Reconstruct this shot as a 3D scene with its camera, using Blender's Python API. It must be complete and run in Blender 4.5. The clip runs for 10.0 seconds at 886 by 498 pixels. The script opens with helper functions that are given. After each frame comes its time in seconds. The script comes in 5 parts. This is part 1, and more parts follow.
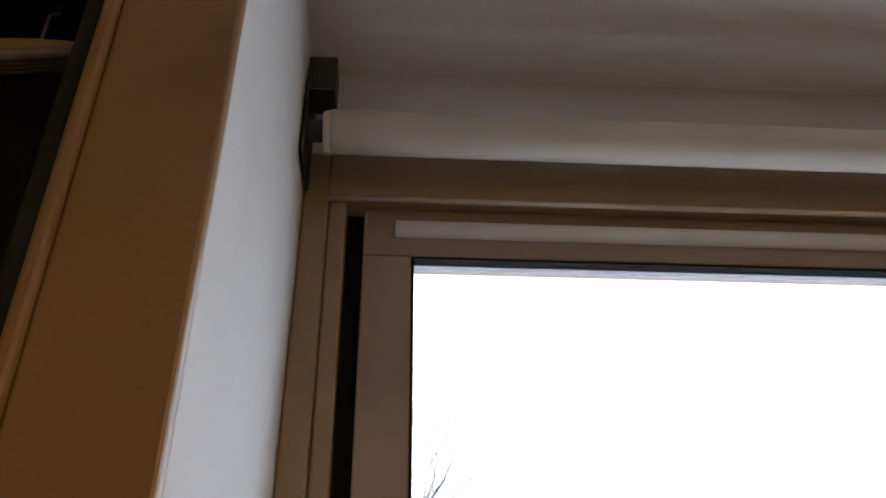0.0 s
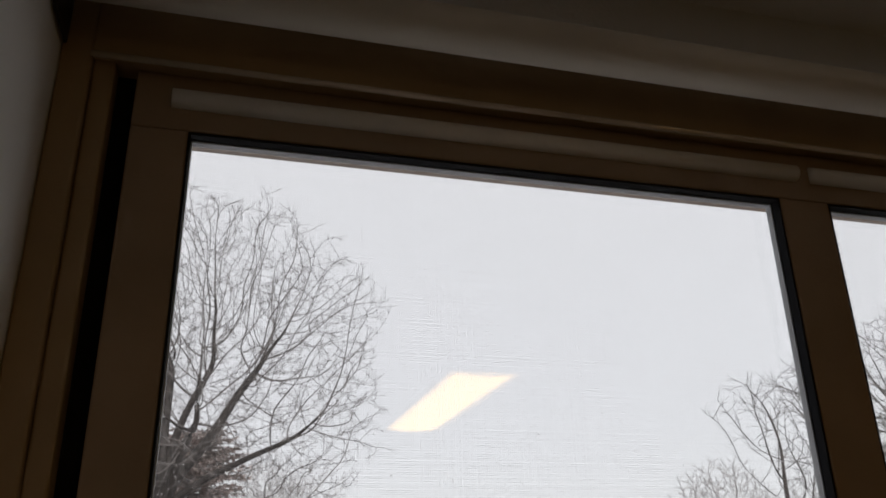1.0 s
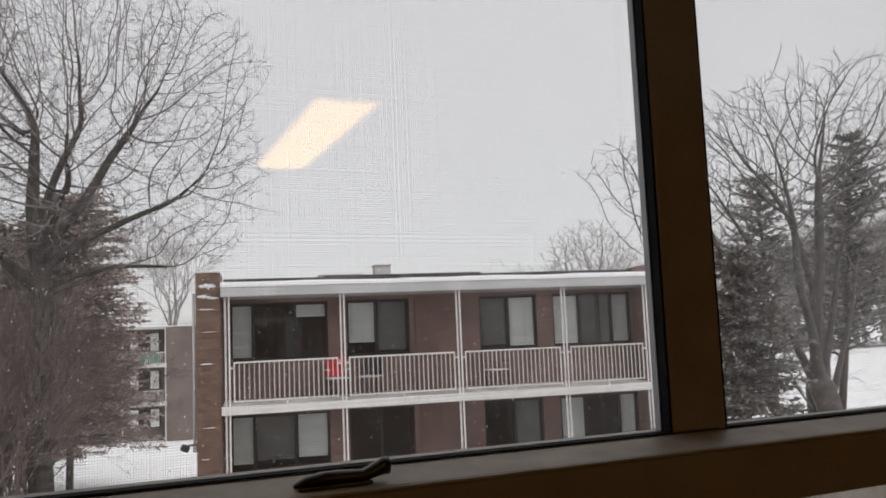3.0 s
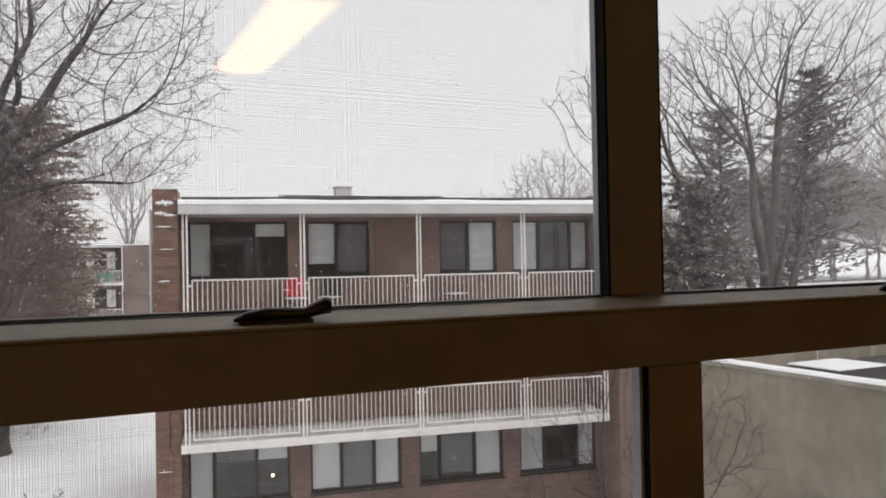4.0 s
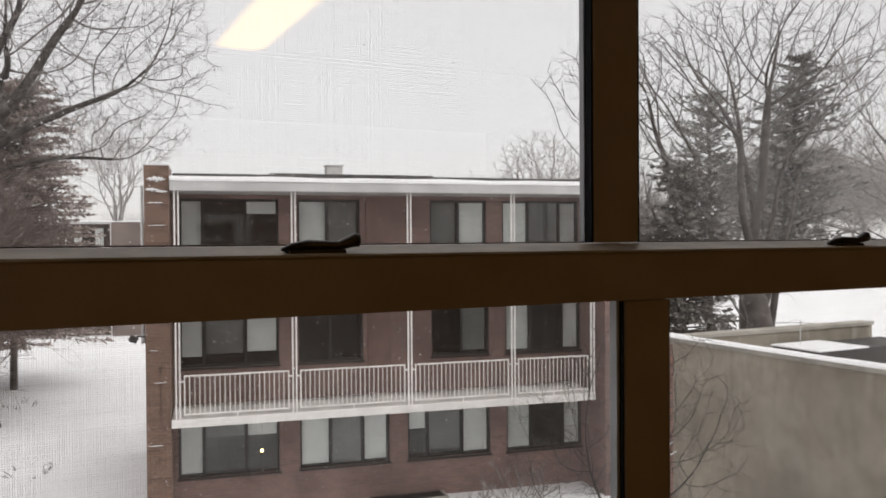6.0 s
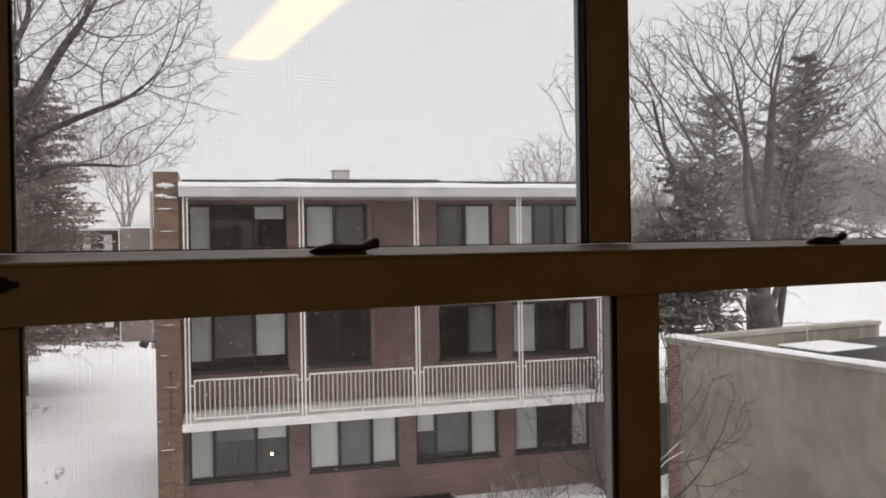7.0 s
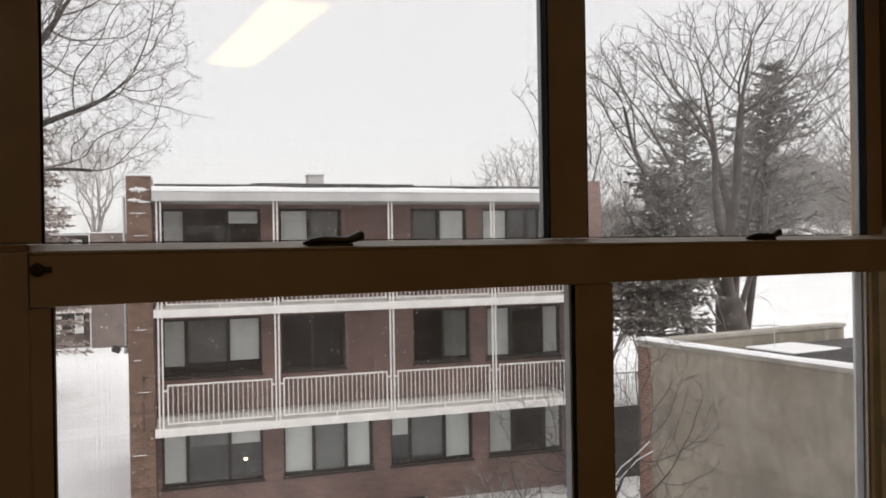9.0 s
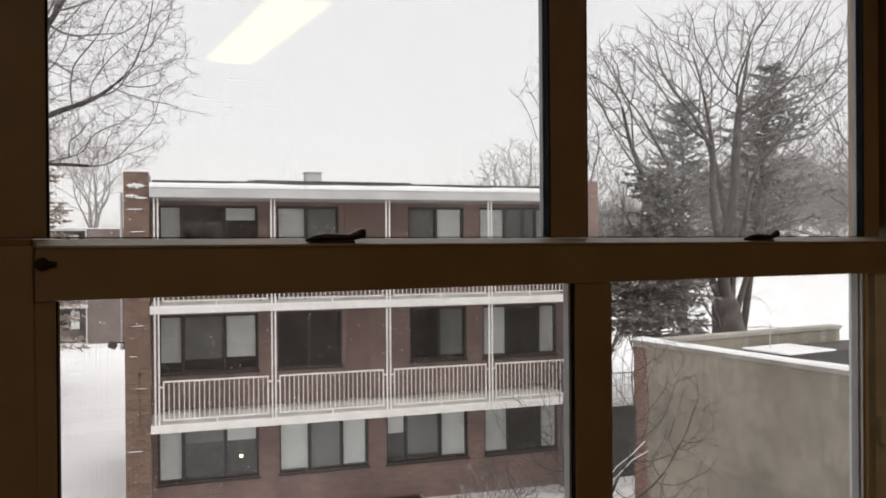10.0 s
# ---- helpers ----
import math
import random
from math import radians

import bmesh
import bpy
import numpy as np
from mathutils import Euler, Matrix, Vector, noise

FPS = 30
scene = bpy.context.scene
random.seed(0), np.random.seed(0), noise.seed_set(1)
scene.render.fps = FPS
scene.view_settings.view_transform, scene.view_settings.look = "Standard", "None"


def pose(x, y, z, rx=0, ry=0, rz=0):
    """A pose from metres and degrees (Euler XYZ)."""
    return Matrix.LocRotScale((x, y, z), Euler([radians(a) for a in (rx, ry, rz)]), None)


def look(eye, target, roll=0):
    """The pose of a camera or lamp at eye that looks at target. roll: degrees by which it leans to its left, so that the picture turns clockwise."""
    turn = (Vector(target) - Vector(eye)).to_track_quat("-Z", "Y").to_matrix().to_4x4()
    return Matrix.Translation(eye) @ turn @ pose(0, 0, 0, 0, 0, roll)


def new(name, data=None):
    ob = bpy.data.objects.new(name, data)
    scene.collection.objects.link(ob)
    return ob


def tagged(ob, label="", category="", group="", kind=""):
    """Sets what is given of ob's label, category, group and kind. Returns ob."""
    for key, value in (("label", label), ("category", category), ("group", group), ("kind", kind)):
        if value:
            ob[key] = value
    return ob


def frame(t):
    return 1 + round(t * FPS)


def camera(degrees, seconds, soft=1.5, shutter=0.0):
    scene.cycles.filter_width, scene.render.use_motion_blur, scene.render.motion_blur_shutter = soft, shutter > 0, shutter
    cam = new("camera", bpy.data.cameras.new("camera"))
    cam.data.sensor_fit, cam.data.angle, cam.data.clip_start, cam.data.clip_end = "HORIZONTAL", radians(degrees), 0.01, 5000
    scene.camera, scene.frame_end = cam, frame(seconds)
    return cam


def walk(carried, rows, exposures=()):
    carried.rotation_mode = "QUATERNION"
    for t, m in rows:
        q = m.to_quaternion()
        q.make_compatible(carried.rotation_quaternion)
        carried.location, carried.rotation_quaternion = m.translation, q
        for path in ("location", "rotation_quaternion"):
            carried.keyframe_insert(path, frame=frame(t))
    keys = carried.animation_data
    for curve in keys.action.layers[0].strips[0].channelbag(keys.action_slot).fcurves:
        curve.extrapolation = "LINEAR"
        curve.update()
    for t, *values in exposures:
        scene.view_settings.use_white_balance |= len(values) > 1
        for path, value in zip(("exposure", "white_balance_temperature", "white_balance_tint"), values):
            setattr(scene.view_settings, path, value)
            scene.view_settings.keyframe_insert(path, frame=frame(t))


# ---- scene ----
cam = camera(56.99, 10.0, soft=1.8)
PATH = [
    (0, (0.0038, -0.9146, 7.1160), (0.1294, 0.7726, 8.1826), -0.662),
    (0.5, (0.0483, -0.8810, 7.2105), (0.3749, 0.8945, 8.0712), -1.152),
    (1, (0.0913, -0.8752, 7.1878), (0.5883, 0.9074, 7.9462), -1.192),
    (1.5, (0.1179, -0.8657, 7.1544), (0.7466, 0.9284, 7.7757), -1.463),
    (2, (0.1407, -0.8420, 7.1156), (0.8340, 0.9738, 7.5870), -1.791),
    (2.5, (0.1357, -0.8609, 7.0809), (0.8716, 0.9679, 7.4186), -2.040),
    (3, (0.1980, -0.8030, 7.0440), (0.9820, 1.0250, 7.2480), -2.400),
    (4.5, (0.2127, -0.8245, 6.9361), (1.1097, 0.9628, 6.9032), -0.525),
    (5, (0.1881, -0.8639, 6.9242), (1.0986, 0.9156, 6.8605), -0.622),
    (5.5, (0.1509, -0.9009, 6.9211), (1.0502, 0.8852, 6.8863), -0.210),
    (7, (0.0630, -1.0474, 6.9190), (0.9404, 0.7498, 6.9035), -0.873),
    (7.5, (0.0355, -1.0969, 6.9152), (0.9272, 0.6933, 6.9261), -1.146),
    (8, (0.0146, -1.1360, 6.9082), (0.9192, 0.6477, 6.8992), -0.859),
    (8.5, (-0.0015, -1.1666, 6.9054), (0.9220, 0.6074, 6.9076), -0.902),
    (9, (-0.0049, -1.1734, 6.9011), (0.9297, 0.5949, 6.8970), -0.921),
    (9.5, (-0.0105, -1.1764, 6.9008), (0.9264, 0.5905, 6.8890), -0.682),
    (10, (-0.0149, -1.1792, 6.9003), (0.9260, 0.5856, 6.8929), -0.428),
]
EXPOSURES = [(0.0, 3.0, 5400, 10), (0.2, 2.2, 5600, 10), (0.4, 1.45, 5900, 3), (0.6, 1.05, 5900, 10), (0.8, 0.9, 6150, 10), (1.0, 0.82, 6350, 10), (1.5, 0.72, 6450, 10), (2.5, 0.60, 6450, 10), (3.2, 0.68, 6450, 10),
             (4.5, 0.92, 6550, 10), (7.0, 0.85, 6600, 10), (8.0, 0.98, 6600, 10), (10.0, 1.03, 6600, 10)]
walk(cam, [(t, look(eye, target, roll)) for t, eye, target, roll in PATH], EXPOSURES)

# ---- sky and lights ----
world = bpy.data.worlds.new("overcast_sky")
scene.world = world
world.use_nodes = True
wn, wl = world.node_tree.nodes, world.node_tree.links
sky = wn.new("ShaderNodeTexSky")
sky.sky_type, sky.sun_disc, sky.sun_elevation, sky.sun_rotation = "NISHITA", False, radians(32), radians(200)
grey = wn.new("ShaderNodeMix")
grey.data_type = "RGBA"
grey.inputs[0].default_value = 0.93
grey.inputs[7].default_value = (6.85, 6.75, 6.78, 1)
wl.new(sky.outputs[0], grey.inputs[6])
wl.new(grey.outputs[2], wn["Background"].inputs[0])
wn["Background"].inputs[1].default_value = 0.0835

sun = new("sun", bpy.data.lights.new("sun", "SUN"))
sun.data.energy, sun.data.angle, sun.data.color = 1.3, radians(60), (1, 0.97, 0.93)
sun.matrix_world = look((0, 0, 40), (-10, 20, 0))

# ---- material kit ----
def material(name, color, rough=0.7, metal=0.0, vary=0.15, scale=6.0, bump=0.15, bump_scale=60.0, second=None, emit=None, spec=0.5):
    m = bpy.data.materials.new(name)
    m.use_nodes = True
    n, l = m.node_tree.nodes, m.node_tree.links
    b = n["Principled BSDF"]
    b.inputs["Roughness"].default_value, b.inputs["Metallic"].default_value = rough, metal
    b.inputs["Specular IOR Level"].default_value = spec
    co = n.new("ShaderNodeTexCoord")
    big = n.new("ShaderNodeTexNoise")
    big.inputs["Scale"].default_value, big.inputs["Detail"].default_value = scale, 6
    l.new(co.outputs["Object"], big.inputs["Vector"])
    fine = n.new("ShaderNodeTexNoise")
    fine.inputs["Scale"].default_value, fine.inputs["Detail"].default_value = bump_scale, 3
    l.new(co.outputs["Object"], fine.inputs["Vector"])
    ramp = n.new("ShaderNodeValToRGB")
    dark = second or [c * (1 - vary * 1.6) for c in color]
    ramp.color_ramp.elements[0].position, ramp.color_ramp.elements[1].position = 0.32, 0.68
    ramp.color_ramp.elements[0].color, ramp.color_ramp.elements[1].color = (*dark, 1), (*[min(1, c * (1 + vary * 0.4)) for c in color], 1)
    l.new(big.outputs["Fac"], ramp.inputs[0])
    l.new(ramp.outputs[0], b.inputs["Base Color"])
    if bump:
        bp = n.new("ShaderNodeBump")
        bp.inputs["Strength"].default_value, bp.inputs["Distance"].default_value = bump, 0.01
        l.new(fine.outputs["Fac"], bp.inputs["Height"])
        l.new(bp.outputs[0], b.inputs["Normal"])
    if emit:
        b.inputs["Emission Color"].default_value = (*emit[0], 1)
        b.inputs["Emission Strength"].default_value = emit[1]
    return m


def brick_material(name, a, b_, mortar, scale=1.0, rot=True):
    m = material(name, a, 0.9, vary=0.2, scale=0.6, bump=0.0)
    n, l = m.node_tree.nodes, m.node_tree.links
    b = n["Principled BSDF"]
    co = n.new("ShaderNodeTexCoord")
    sep = n.new("ShaderNodeSeparateXYZ")
    l.new(co.outputs["Object"], sep.inputs[0])
    add = n.new("ShaderNodeMath")
    l.new(sep.outputs[0], add.inputs[0])
    l.new(sep.outputs[1], add.inputs[1])
    com = n.new("ShaderNodeCombineXYZ")
    l.new(add.outputs[0], com.inputs[0])
    l.new(sep.outputs[2], com.inputs[1])
    br = n.new("ShaderNodeTexBrick")
    br.inputs["Scale"].default_value = 1.0
    br.inputs["Brick Width"].default_value, br.inputs["Row Height"].default_value = 0.215 * scale, 0.0725 * scale
    br.inputs["Mortar Size"].default_value = 0.007
    br.inputs["Color1"].default_value, br.inputs["Color2"].default_value, br.inputs["Mortar"].default_value = (*a, 1), (*b_, 1), (*mortar, 1)
    l.new(com.outputs[0], br.inputs["Vector"])
    blot = n.new("ShaderNodeTexNoise")
    blot.inputs["Scale"].default_value, blot.inputs["Detail"].default_value = 0.9, 8
    l.new(co.outputs["Object"], blot.inputs["Vector"])
    rmp = n.new("ShaderNodeMapRange")
    rmp.inputs[1].default_value, rmp.inputs[2].default_value, rmp.inputs[3].default_value, rmp.inputs[4].default_value = 0.3, 0.7, 0.72, 1.15
    l.new(blot.outputs["Fac"], rmp.inputs[0])
    mul = n.new("ShaderNodeVectorMath")
    mul.operation = "SCALE"
    l.new(br.outputs["Color"], mul.inputs[0])
    l.new(rmp.outputs[0], mul.inputs["Scale"])
    l.new(mul.outputs[0], b.inputs["Base Color"])
    bp = n.new("ShaderNodeBump")
    bp.inputs["Strength"].default_value, bp.inputs["Distance"].default_value, bp.invert = 0.6, 0.01, True
    l.new(br.outputs["Fac"], bp.inputs["Height"])
    l.new(bp.outputs[0], b.inputs["Normal"])
    return m


def glass_material(name, gain=1.0, tint=(1, 1, 1), dust=None):
    m = bpy.data.materials.new(name)
    m.use_nodes = True
    n, l = m.node_tree.nodes, m.node_tree.links
    n.remove(n["Principled BSDF"])
    tr, gl, mix, lw = n.new("ShaderNodeBsdfTransparent"), n.new("ShaderNodeBsdfGlossy"), n.new("ShaderNodeMixShader"), n.new("ShaderNodeLayerWeight")
    tr.inputs[0].default_value = (*tint, 1)
    gl.inputs["Roughness"].default_value = 0.0
    lw.inputs[0].default_value = 0.5
    power = n.new("ShaderNodeMath")
    power.operation = "POWER"
    power.inputs[1].default_value = 5.0
    l.new(lw.outputs["Facing"], power.inputs[0])
    mul = n.new("ShaderNodeMath")
    mul.operation, mul.use_clamp = "MULTIPLY_ADD", True
    mul.inputs[1].default_value, mul.inputs[2].default_value = 0.96, 0.04 * gain
    l.new(power.outputs[0], mul.inputs[0])
    l.new(mul.outputs[0], mix.inputs[0])
    l.new(tr.outputs[0], mix.inputs[1])
    l.new(gl.outputs[0], mix.inputs[2])
    out = mix.outputs[0]
    if dust:  # a thin film of dust and old wipe marks that scatters the daylight
        least, most = dust
        co, mp, no, ra, film, veil = n.new("ShaderNodeTexCoord"), n.new("ShaderNodeMapping"), n.new("ShaderNodeTexNoise"), n.new("ShaderNodeMapRange"), n.new("ShaderNodeBsdfTranslucent"), n.new("ShaderNodeMixShader")
        mp.inputs["Scale"].default_value = (1.0, 1.0, 0.55)
        no.inputs["Scale"].default_value, no.inputs["Detail"].default_value = 4.5, 5
        ra.inputs[1].default_value, ra.inputs[2].default_value, ra.inputs[3].default_value, ra.inputs[4].default_value = 0.36, 0.66, least, most
        film.inputs[0].default_value = (0.93, 0.93, 0.92, 1)
        l.new(co.outputs["Object"], mp.inputs[0])
        l.new(mp.outputs[0], no.inputs["Vector"])
        l.new(no.outputs["Fac"], ra.inputs[0])
        l.new(ra.outputs[0], veil.inputs[0])
        l.new(out, veil.inputs[1])
        l.new(film.outputs[0], veil.inputs[2])
        out = veil.outputs[0]
    l.new(out, n["Material Output"].inputs[0])
    return m


TAN = material("tan_painted_frame", (0.31, 0.222, 0.155), 0.45, vary=0.10, scale=9, bump=0.05, bump_scale=140)
# bead much paler than the frame: its gloss highlight is painted in
TAN_HIGHLIGHT = material("highlight_pale_bead", (0.80, 0.77, 0.71), 0.35, vary=0.08, scale=12, bump=0.04)
# glossy lip, coloured pale for the sky light along the head's lower edge
SATIN_LIP = material("satin_skylit_lip", (0.72, 0.62, 0.50), 0.22, metal=0.35, vary=0.1, scale=14, bump=0.02)
# worn paint on the lip; on the ledge top the pale tone paints daylight
WORN_LIT_EDGE = material("worn_daylit_edge", (0.40, 0.335, 0.265), 0.55, vary=0.2, scale=14, bump=0.05)
TAN_WARM = material("brown_painted_head", (0.34, 0.235, 0.135), 0.5, vary=0.12, scale=7, bump=0.05, bump_scale=120)
OAK = material("stained_wood_casing", (0.36, 0.21, 0.085), 0.4, vary=0.18, scale=3, bump=0.08, bump_scale=90)
PLASTER = material("white_plaster", (0.74, 0.73, 0.70), 0.85, vary=0.05, scale=3, bump=0.10, bump_scale=180)
CEIL = material("ceiling_plaster", (0.82, 0.81, 0.78), 0.9, vary=0.05, scale=2, bump=0.1, bump_scale=120)
BLIND = material("roller_blind_cloth", (0.66, 0.60, 0.50), 0.8, vary=0.05, scale=5, bump=0.08, bump_scale=400)
RUBBER = material("black_rubber_gasket", (0.009, 0.009, 0.011), 0.85, vary=0.2, scale=20, bump=0.05, spec=0.15)
ALU = material("grey_aluminium_track", (0.42, 0.43, 0.43), 0.42, metal=0.6, vary=0.12, scale=15, bump=0.04)
TRACK = material("satin_grey_track", (0.76, 0.77, 0.76), 0.55, metal=0.0, vary=0.1, scale=15, bump=0.03)
ALU_PALE = material("pale_grey_stop", (0.40, 0.41, 0.42), 0.5, vary=0.1, scale=12, bump=0.03)
BRONZE = material("dark_bronze_latch", (0.045, 0.035, 0.028), 0.38, metal=0.7, vary=0.3, scale=40, bump=0.1)
CARPET = material("grey_carpet", (0.30, 0.285, 0.27), 0.95, vary=0.25, scale=8, bump=0.6, bump_scale=300)
BLACK = material("black_lining", (0.012, 0.012, 0.013), 0.7, vary=0.2, scale=8, bump=0.1)
CABLE = material("grey_cable", (0.30, 0.27, 0.25), 0.5, vary=0.2, scale=30, bump=0.05)
PALEWOOD = material("pale_wood", (0.55, 0.38, 0.17), 0.5, vary=0.15, scale=9, bump=0.05)
LAMP = material("lamp_diffuser", (0.9, 0.85, 0.7), 0.5, vary=0.0, bump=0, emit=((1.0, 0.55, 0.13), 4.7))
def fade_at_rim(m):
    """The tubes stand back from the rim, so the diffuser glows less there."""
    n, l = m.node_tree.nodes, m.node_tree.links
    b = n["Principled BSDF"]
    co, sep, both = n.new("ShaderNodeTexCoord"), n.new("ShaderNodeSeparateXYZ"), n.new("ShaderNodeMath")
    l.new(co.outputs["Generated"], sep.inputs[0])
    both.operation = "MULTIPLY"
    both.inputs[1].default_value = 1.0
    for i, (axis, rim) in enumerate(((0, 0.18), (1, 0.08))):
        off, far, ra = n.new("ShaderNodeMath"), n.new("ShaderNodeMath"), n.new("ShaderNodeMapRange")
        off.operation, far.operation, ra.interpolation_type = "SUBTRACT", "ABSOLUTE", "SMOOTHSTEP"
        off.inputs[1].default_value = 0.5
        ra.inputs[1].default_value, ra.inputs[2].default_value, ra.inputs[3].default_value, ra.inputs[4].default_value = 0.5 - rim, 0.5, 1.0, 0.12
        l.new(sep.outputs[axis], off.inputs[0])
        l.new(off.outputs[0], far.inputs[0])
        l.new(far.outputs[0], ra.inputs[0])
        l.new(ra.outputs[0], both.inputs[i])
    gain = n.new("ShaderNodeMath")
    gain.operation = "MULTIPLY"
    gain.inputs[1].default_value = b.inputs["Emission Strength"].default_value
    l.new(both.outputs[0], gain.inputs[0])
    l.new(gain.outputs[0], b.inputs["Emission Strength"])


fade_at_rim(LAMP)
WHITE_METAL = material("white_enamelled_metal", (0.75, 0.74, 0.72), 0.45, vary=0.06, scale=4, bump=0.03)
GLASS = glass_material("window_glass", dust=(0.004, 0.018))
DUSTY_GLASS = glass_material("dusty_window_glass", dust=(0.012, 0.052))
FILMED_GLASS = glass_material("lightly_filmed_glass", dust=(0.006, 0.032))
FAR_GLASS = glass_material("facade_glass", 1.1, (0.97, 0.98, 0.98))

BRICK = brick_material("brown_brick", (0.28, 0.172, 0.150), (0.205, 0.132, 0.117), (0.26, 0.215, 0.195))
BRICK_PIER = brick_material("pier_brick", (0.25, 0.15, 0.11), (0.16, 0.095, 0.072), (0.30, 0.26, 0.235))
def by_piece(m, amount=0.35):
    """Let each separate piece take a slightly different tone."""
    n, l = m.node_tree.nodes, m.node_tree.links
    b = n["Principled BSDF"]
    base = b.inputs["Base Color"].links[0].from_socket
    info, ra, mul = n.new("ShaderNodeObjectInfo"), n.new("ShaderNodeMapRange"), n.new("ShaderNodeVectorMath")
    ra.inputs[3].default_value, ra.inputs[4].default_value = 1 - amount, 1 + amount * 0.6
    mul.operation = "SCALE"
    l.new(info.outputs["Random"], ra.inputs[0])
    l.new(base, mul.inputs[0])
    l.new(ra.outputs[0], mul.inputs["Scale"])
    l.new(mul.outputs[0], b.inputs["Base Color"])
    return m


PIER_BRICK = by_piece(material("pier_face_brick", (0.215, 0.135, 0.10), 0.9, vary=0.4, scale=7, bump=0.3, bump_scale=90))
# greyer than BRICK: the haze over the far block is mixed into its colour
BRICK_FAR = brick_material("hazed_far_brick", (0.185, 0.14, 0.125), (0.155, 0.115, 0.105), (0.3, 0.27, 0.25))
BRICK_RED = material("red_brick", (0.27, 0.135, 0.10), 0.9, vary=0.35, scale=5, bump=0.4, bump_scale=90)
by_piece(BRICK_RED, 0.3)
MORTAR = material("mortar", (0.42, 0.38, 0.34), 0.95, vary=0.15, scale=8, bump=0.3)
STUCCO = material("weathered_stucco", (0.30, 0.262, 0.208), 0.92, vary=0.26, scale=0.55, bump=0.35, bump_scale=35)
def weathered(m):
    """Cross faint runs down the wall with broad damp blotches and a few pale lime streaks."""
    n, l = m.node_tree.nodes, m.node_tree.links
    b = n["Principled BSDF"]
    co = next(k for k in n if k.type == "TEX_COORD").outputs["Object"]
    base = b.inputs["Base Color"].links[0].from_socket

    def layer(scale, stretch, lo, hi, color, amount, base):
        mp, no, ra, mix = n.new("ShaderNodeMapping"), n.new("ShaderNodeTexNoise"), n.new("ShaderNodeMapRange"), n.new("ShaderNodeMix")
        mp.inputs["Scale"].default_value = stretch
        no.inputs["Scale"].default_value, no.inputs["Detail"].default_value, no.inputs["Roughness"].default_value = scale, 7, 0.6
        ra.inputs[1].default_value, ra.inputs[2].default_value, ra.inputs[3].default_value, ra.inputs[4].default_value = lo, hi, 0.0, amount
        mix.data_type = "RGBA"
        mix.inputs[7].default_value = (*color, 1)
        l.new(co, mp.inputs[0])
        l.new(mp.outputs[0], no.inputs["Vector"])
        l.new(no.outputs["Fac"], ra.inputs[0])
        l.new(ra.outputs[0], mix.inputs[0])
        l.new(base, mix.inputs[6])
        return mix.outputs[2]

    base = layer(0.9, (1, 1, 0.75), 0.48, 0.62, (0.175, 0.158, 0.125), 0.65, base)
    base = layer(0.5, (1, 1, 1.4), 0.50, 0.62, (0.35, 0.32, 0.265), 0.5, base)
    base = layer(5.0, (1, 1, 0.7), 0.48, 0.62, (0.17, 0.150, 0.115), 0.36, base)
    base = layer(3.0, (1, 1, 0.6), 0.56, 0.66, (0.42, 0.38, 0.31), 0.42, base)
    base = layer(3.2, (1, 1, 0.05), 0.58, 0.68, (0.42, 0.395, 0.35), 0.6, base)
    base = layer(7.0, (1, 1, 0.06), 0.55, 0.66, (0.16, 0.148, 0.125), 0.4, base)
    l.new(base, b.inputs["Base Color"])


weathered(STUCCO)
COPING = material("concrete_coping", (0.36, 0.34, 0.30), 0.9, vary=0.2, scale=2, bump=0.3, bump_scale=50)
WHITE_PAINT = material("white_painted_metal", (0.78, 0.76, 0.74), 0.55, vary=0.08, scale=3, bump=0.05)
FASCIA = material("white_fascia", (0.52, 0.52, 0.52), 0.7, vary=0.1, scale=1.5, bump=0.08)
SOFFIT = material("grey_soffit", (0.42, 0.41, 0.40), 0.85, vary=0.1, scale=1.5, bump=0.1)
THIN_SNOW = material("thin_trodden_snow", (0.68, 0.665, 0.64), 0.85, vary=0.2, scale=1.6, bump=0.4, bump_scale=6.0)
SNOW = material("snow", (0.775, 0.78, 0.795), 0.85, vary=0.05, scale=0.35, bump=0.5, bump_scale=3.0)
ROOFING = material("dark_roofing", (0.09, 0.088, 0.086), 0.9, vary=0.4, scale=2, bump=0.3)
WIN_FRAME = material("dark_bronze_window_frame", (0.028, 0.026, 0.024), 0.5, vary=0.2, scale=6, bump=0.05)
BLIND_WHITE = material("white_slat_blind", (0.88, 0.90, 0.87), 0.75, vary=0.06, scale=3, bump=0.1)
SHADE_GREY = material("grey_roller_shade", (0.20, 0.205, 0.20), 0.85, vary=0.15, scale=2, bump=0.1)
# near-black walls: the shade of the unlit rooms is put into the colour
INTERIOR = material("shade_dark_interior", (0.085, 0.08, 0.075), 0.9, vary=0.5, scale=1.6, bump=0.1)
DOOR_BROWN = material("brown_door", (0.205, 0.126, 0.108), 0.6, vary=0.15, scale=3, bump=0.1)
RED_CLOTH = material("red_cloth", (0.62, 0.025, 0.045), 0.8, vary=0.2, scale=8, bump=0.2)
GREEN_CLOTH = material("green_panel", (0.05, 0.22, 0.15), 0.8, vary=0.2, scale=5, bump=0.2)
BARK = material("bare_bark", (0.105, 0.09, 0.082), 0.95, vary=0.35, scale=3, bump=0.7, bump_scale=22)
DARK_BARK = material("dark_rough_bark", (0.070, 0.061, 0.056), 0.95, vary=0.5, scale=4, bump=1.0, bump_scale=14)
BARK_MID = material("grey_brown_bark", (0.21, 0.19, 0.178), 0.95, vary=0.3, scale=3, bump=0.6, bump_scale=22)
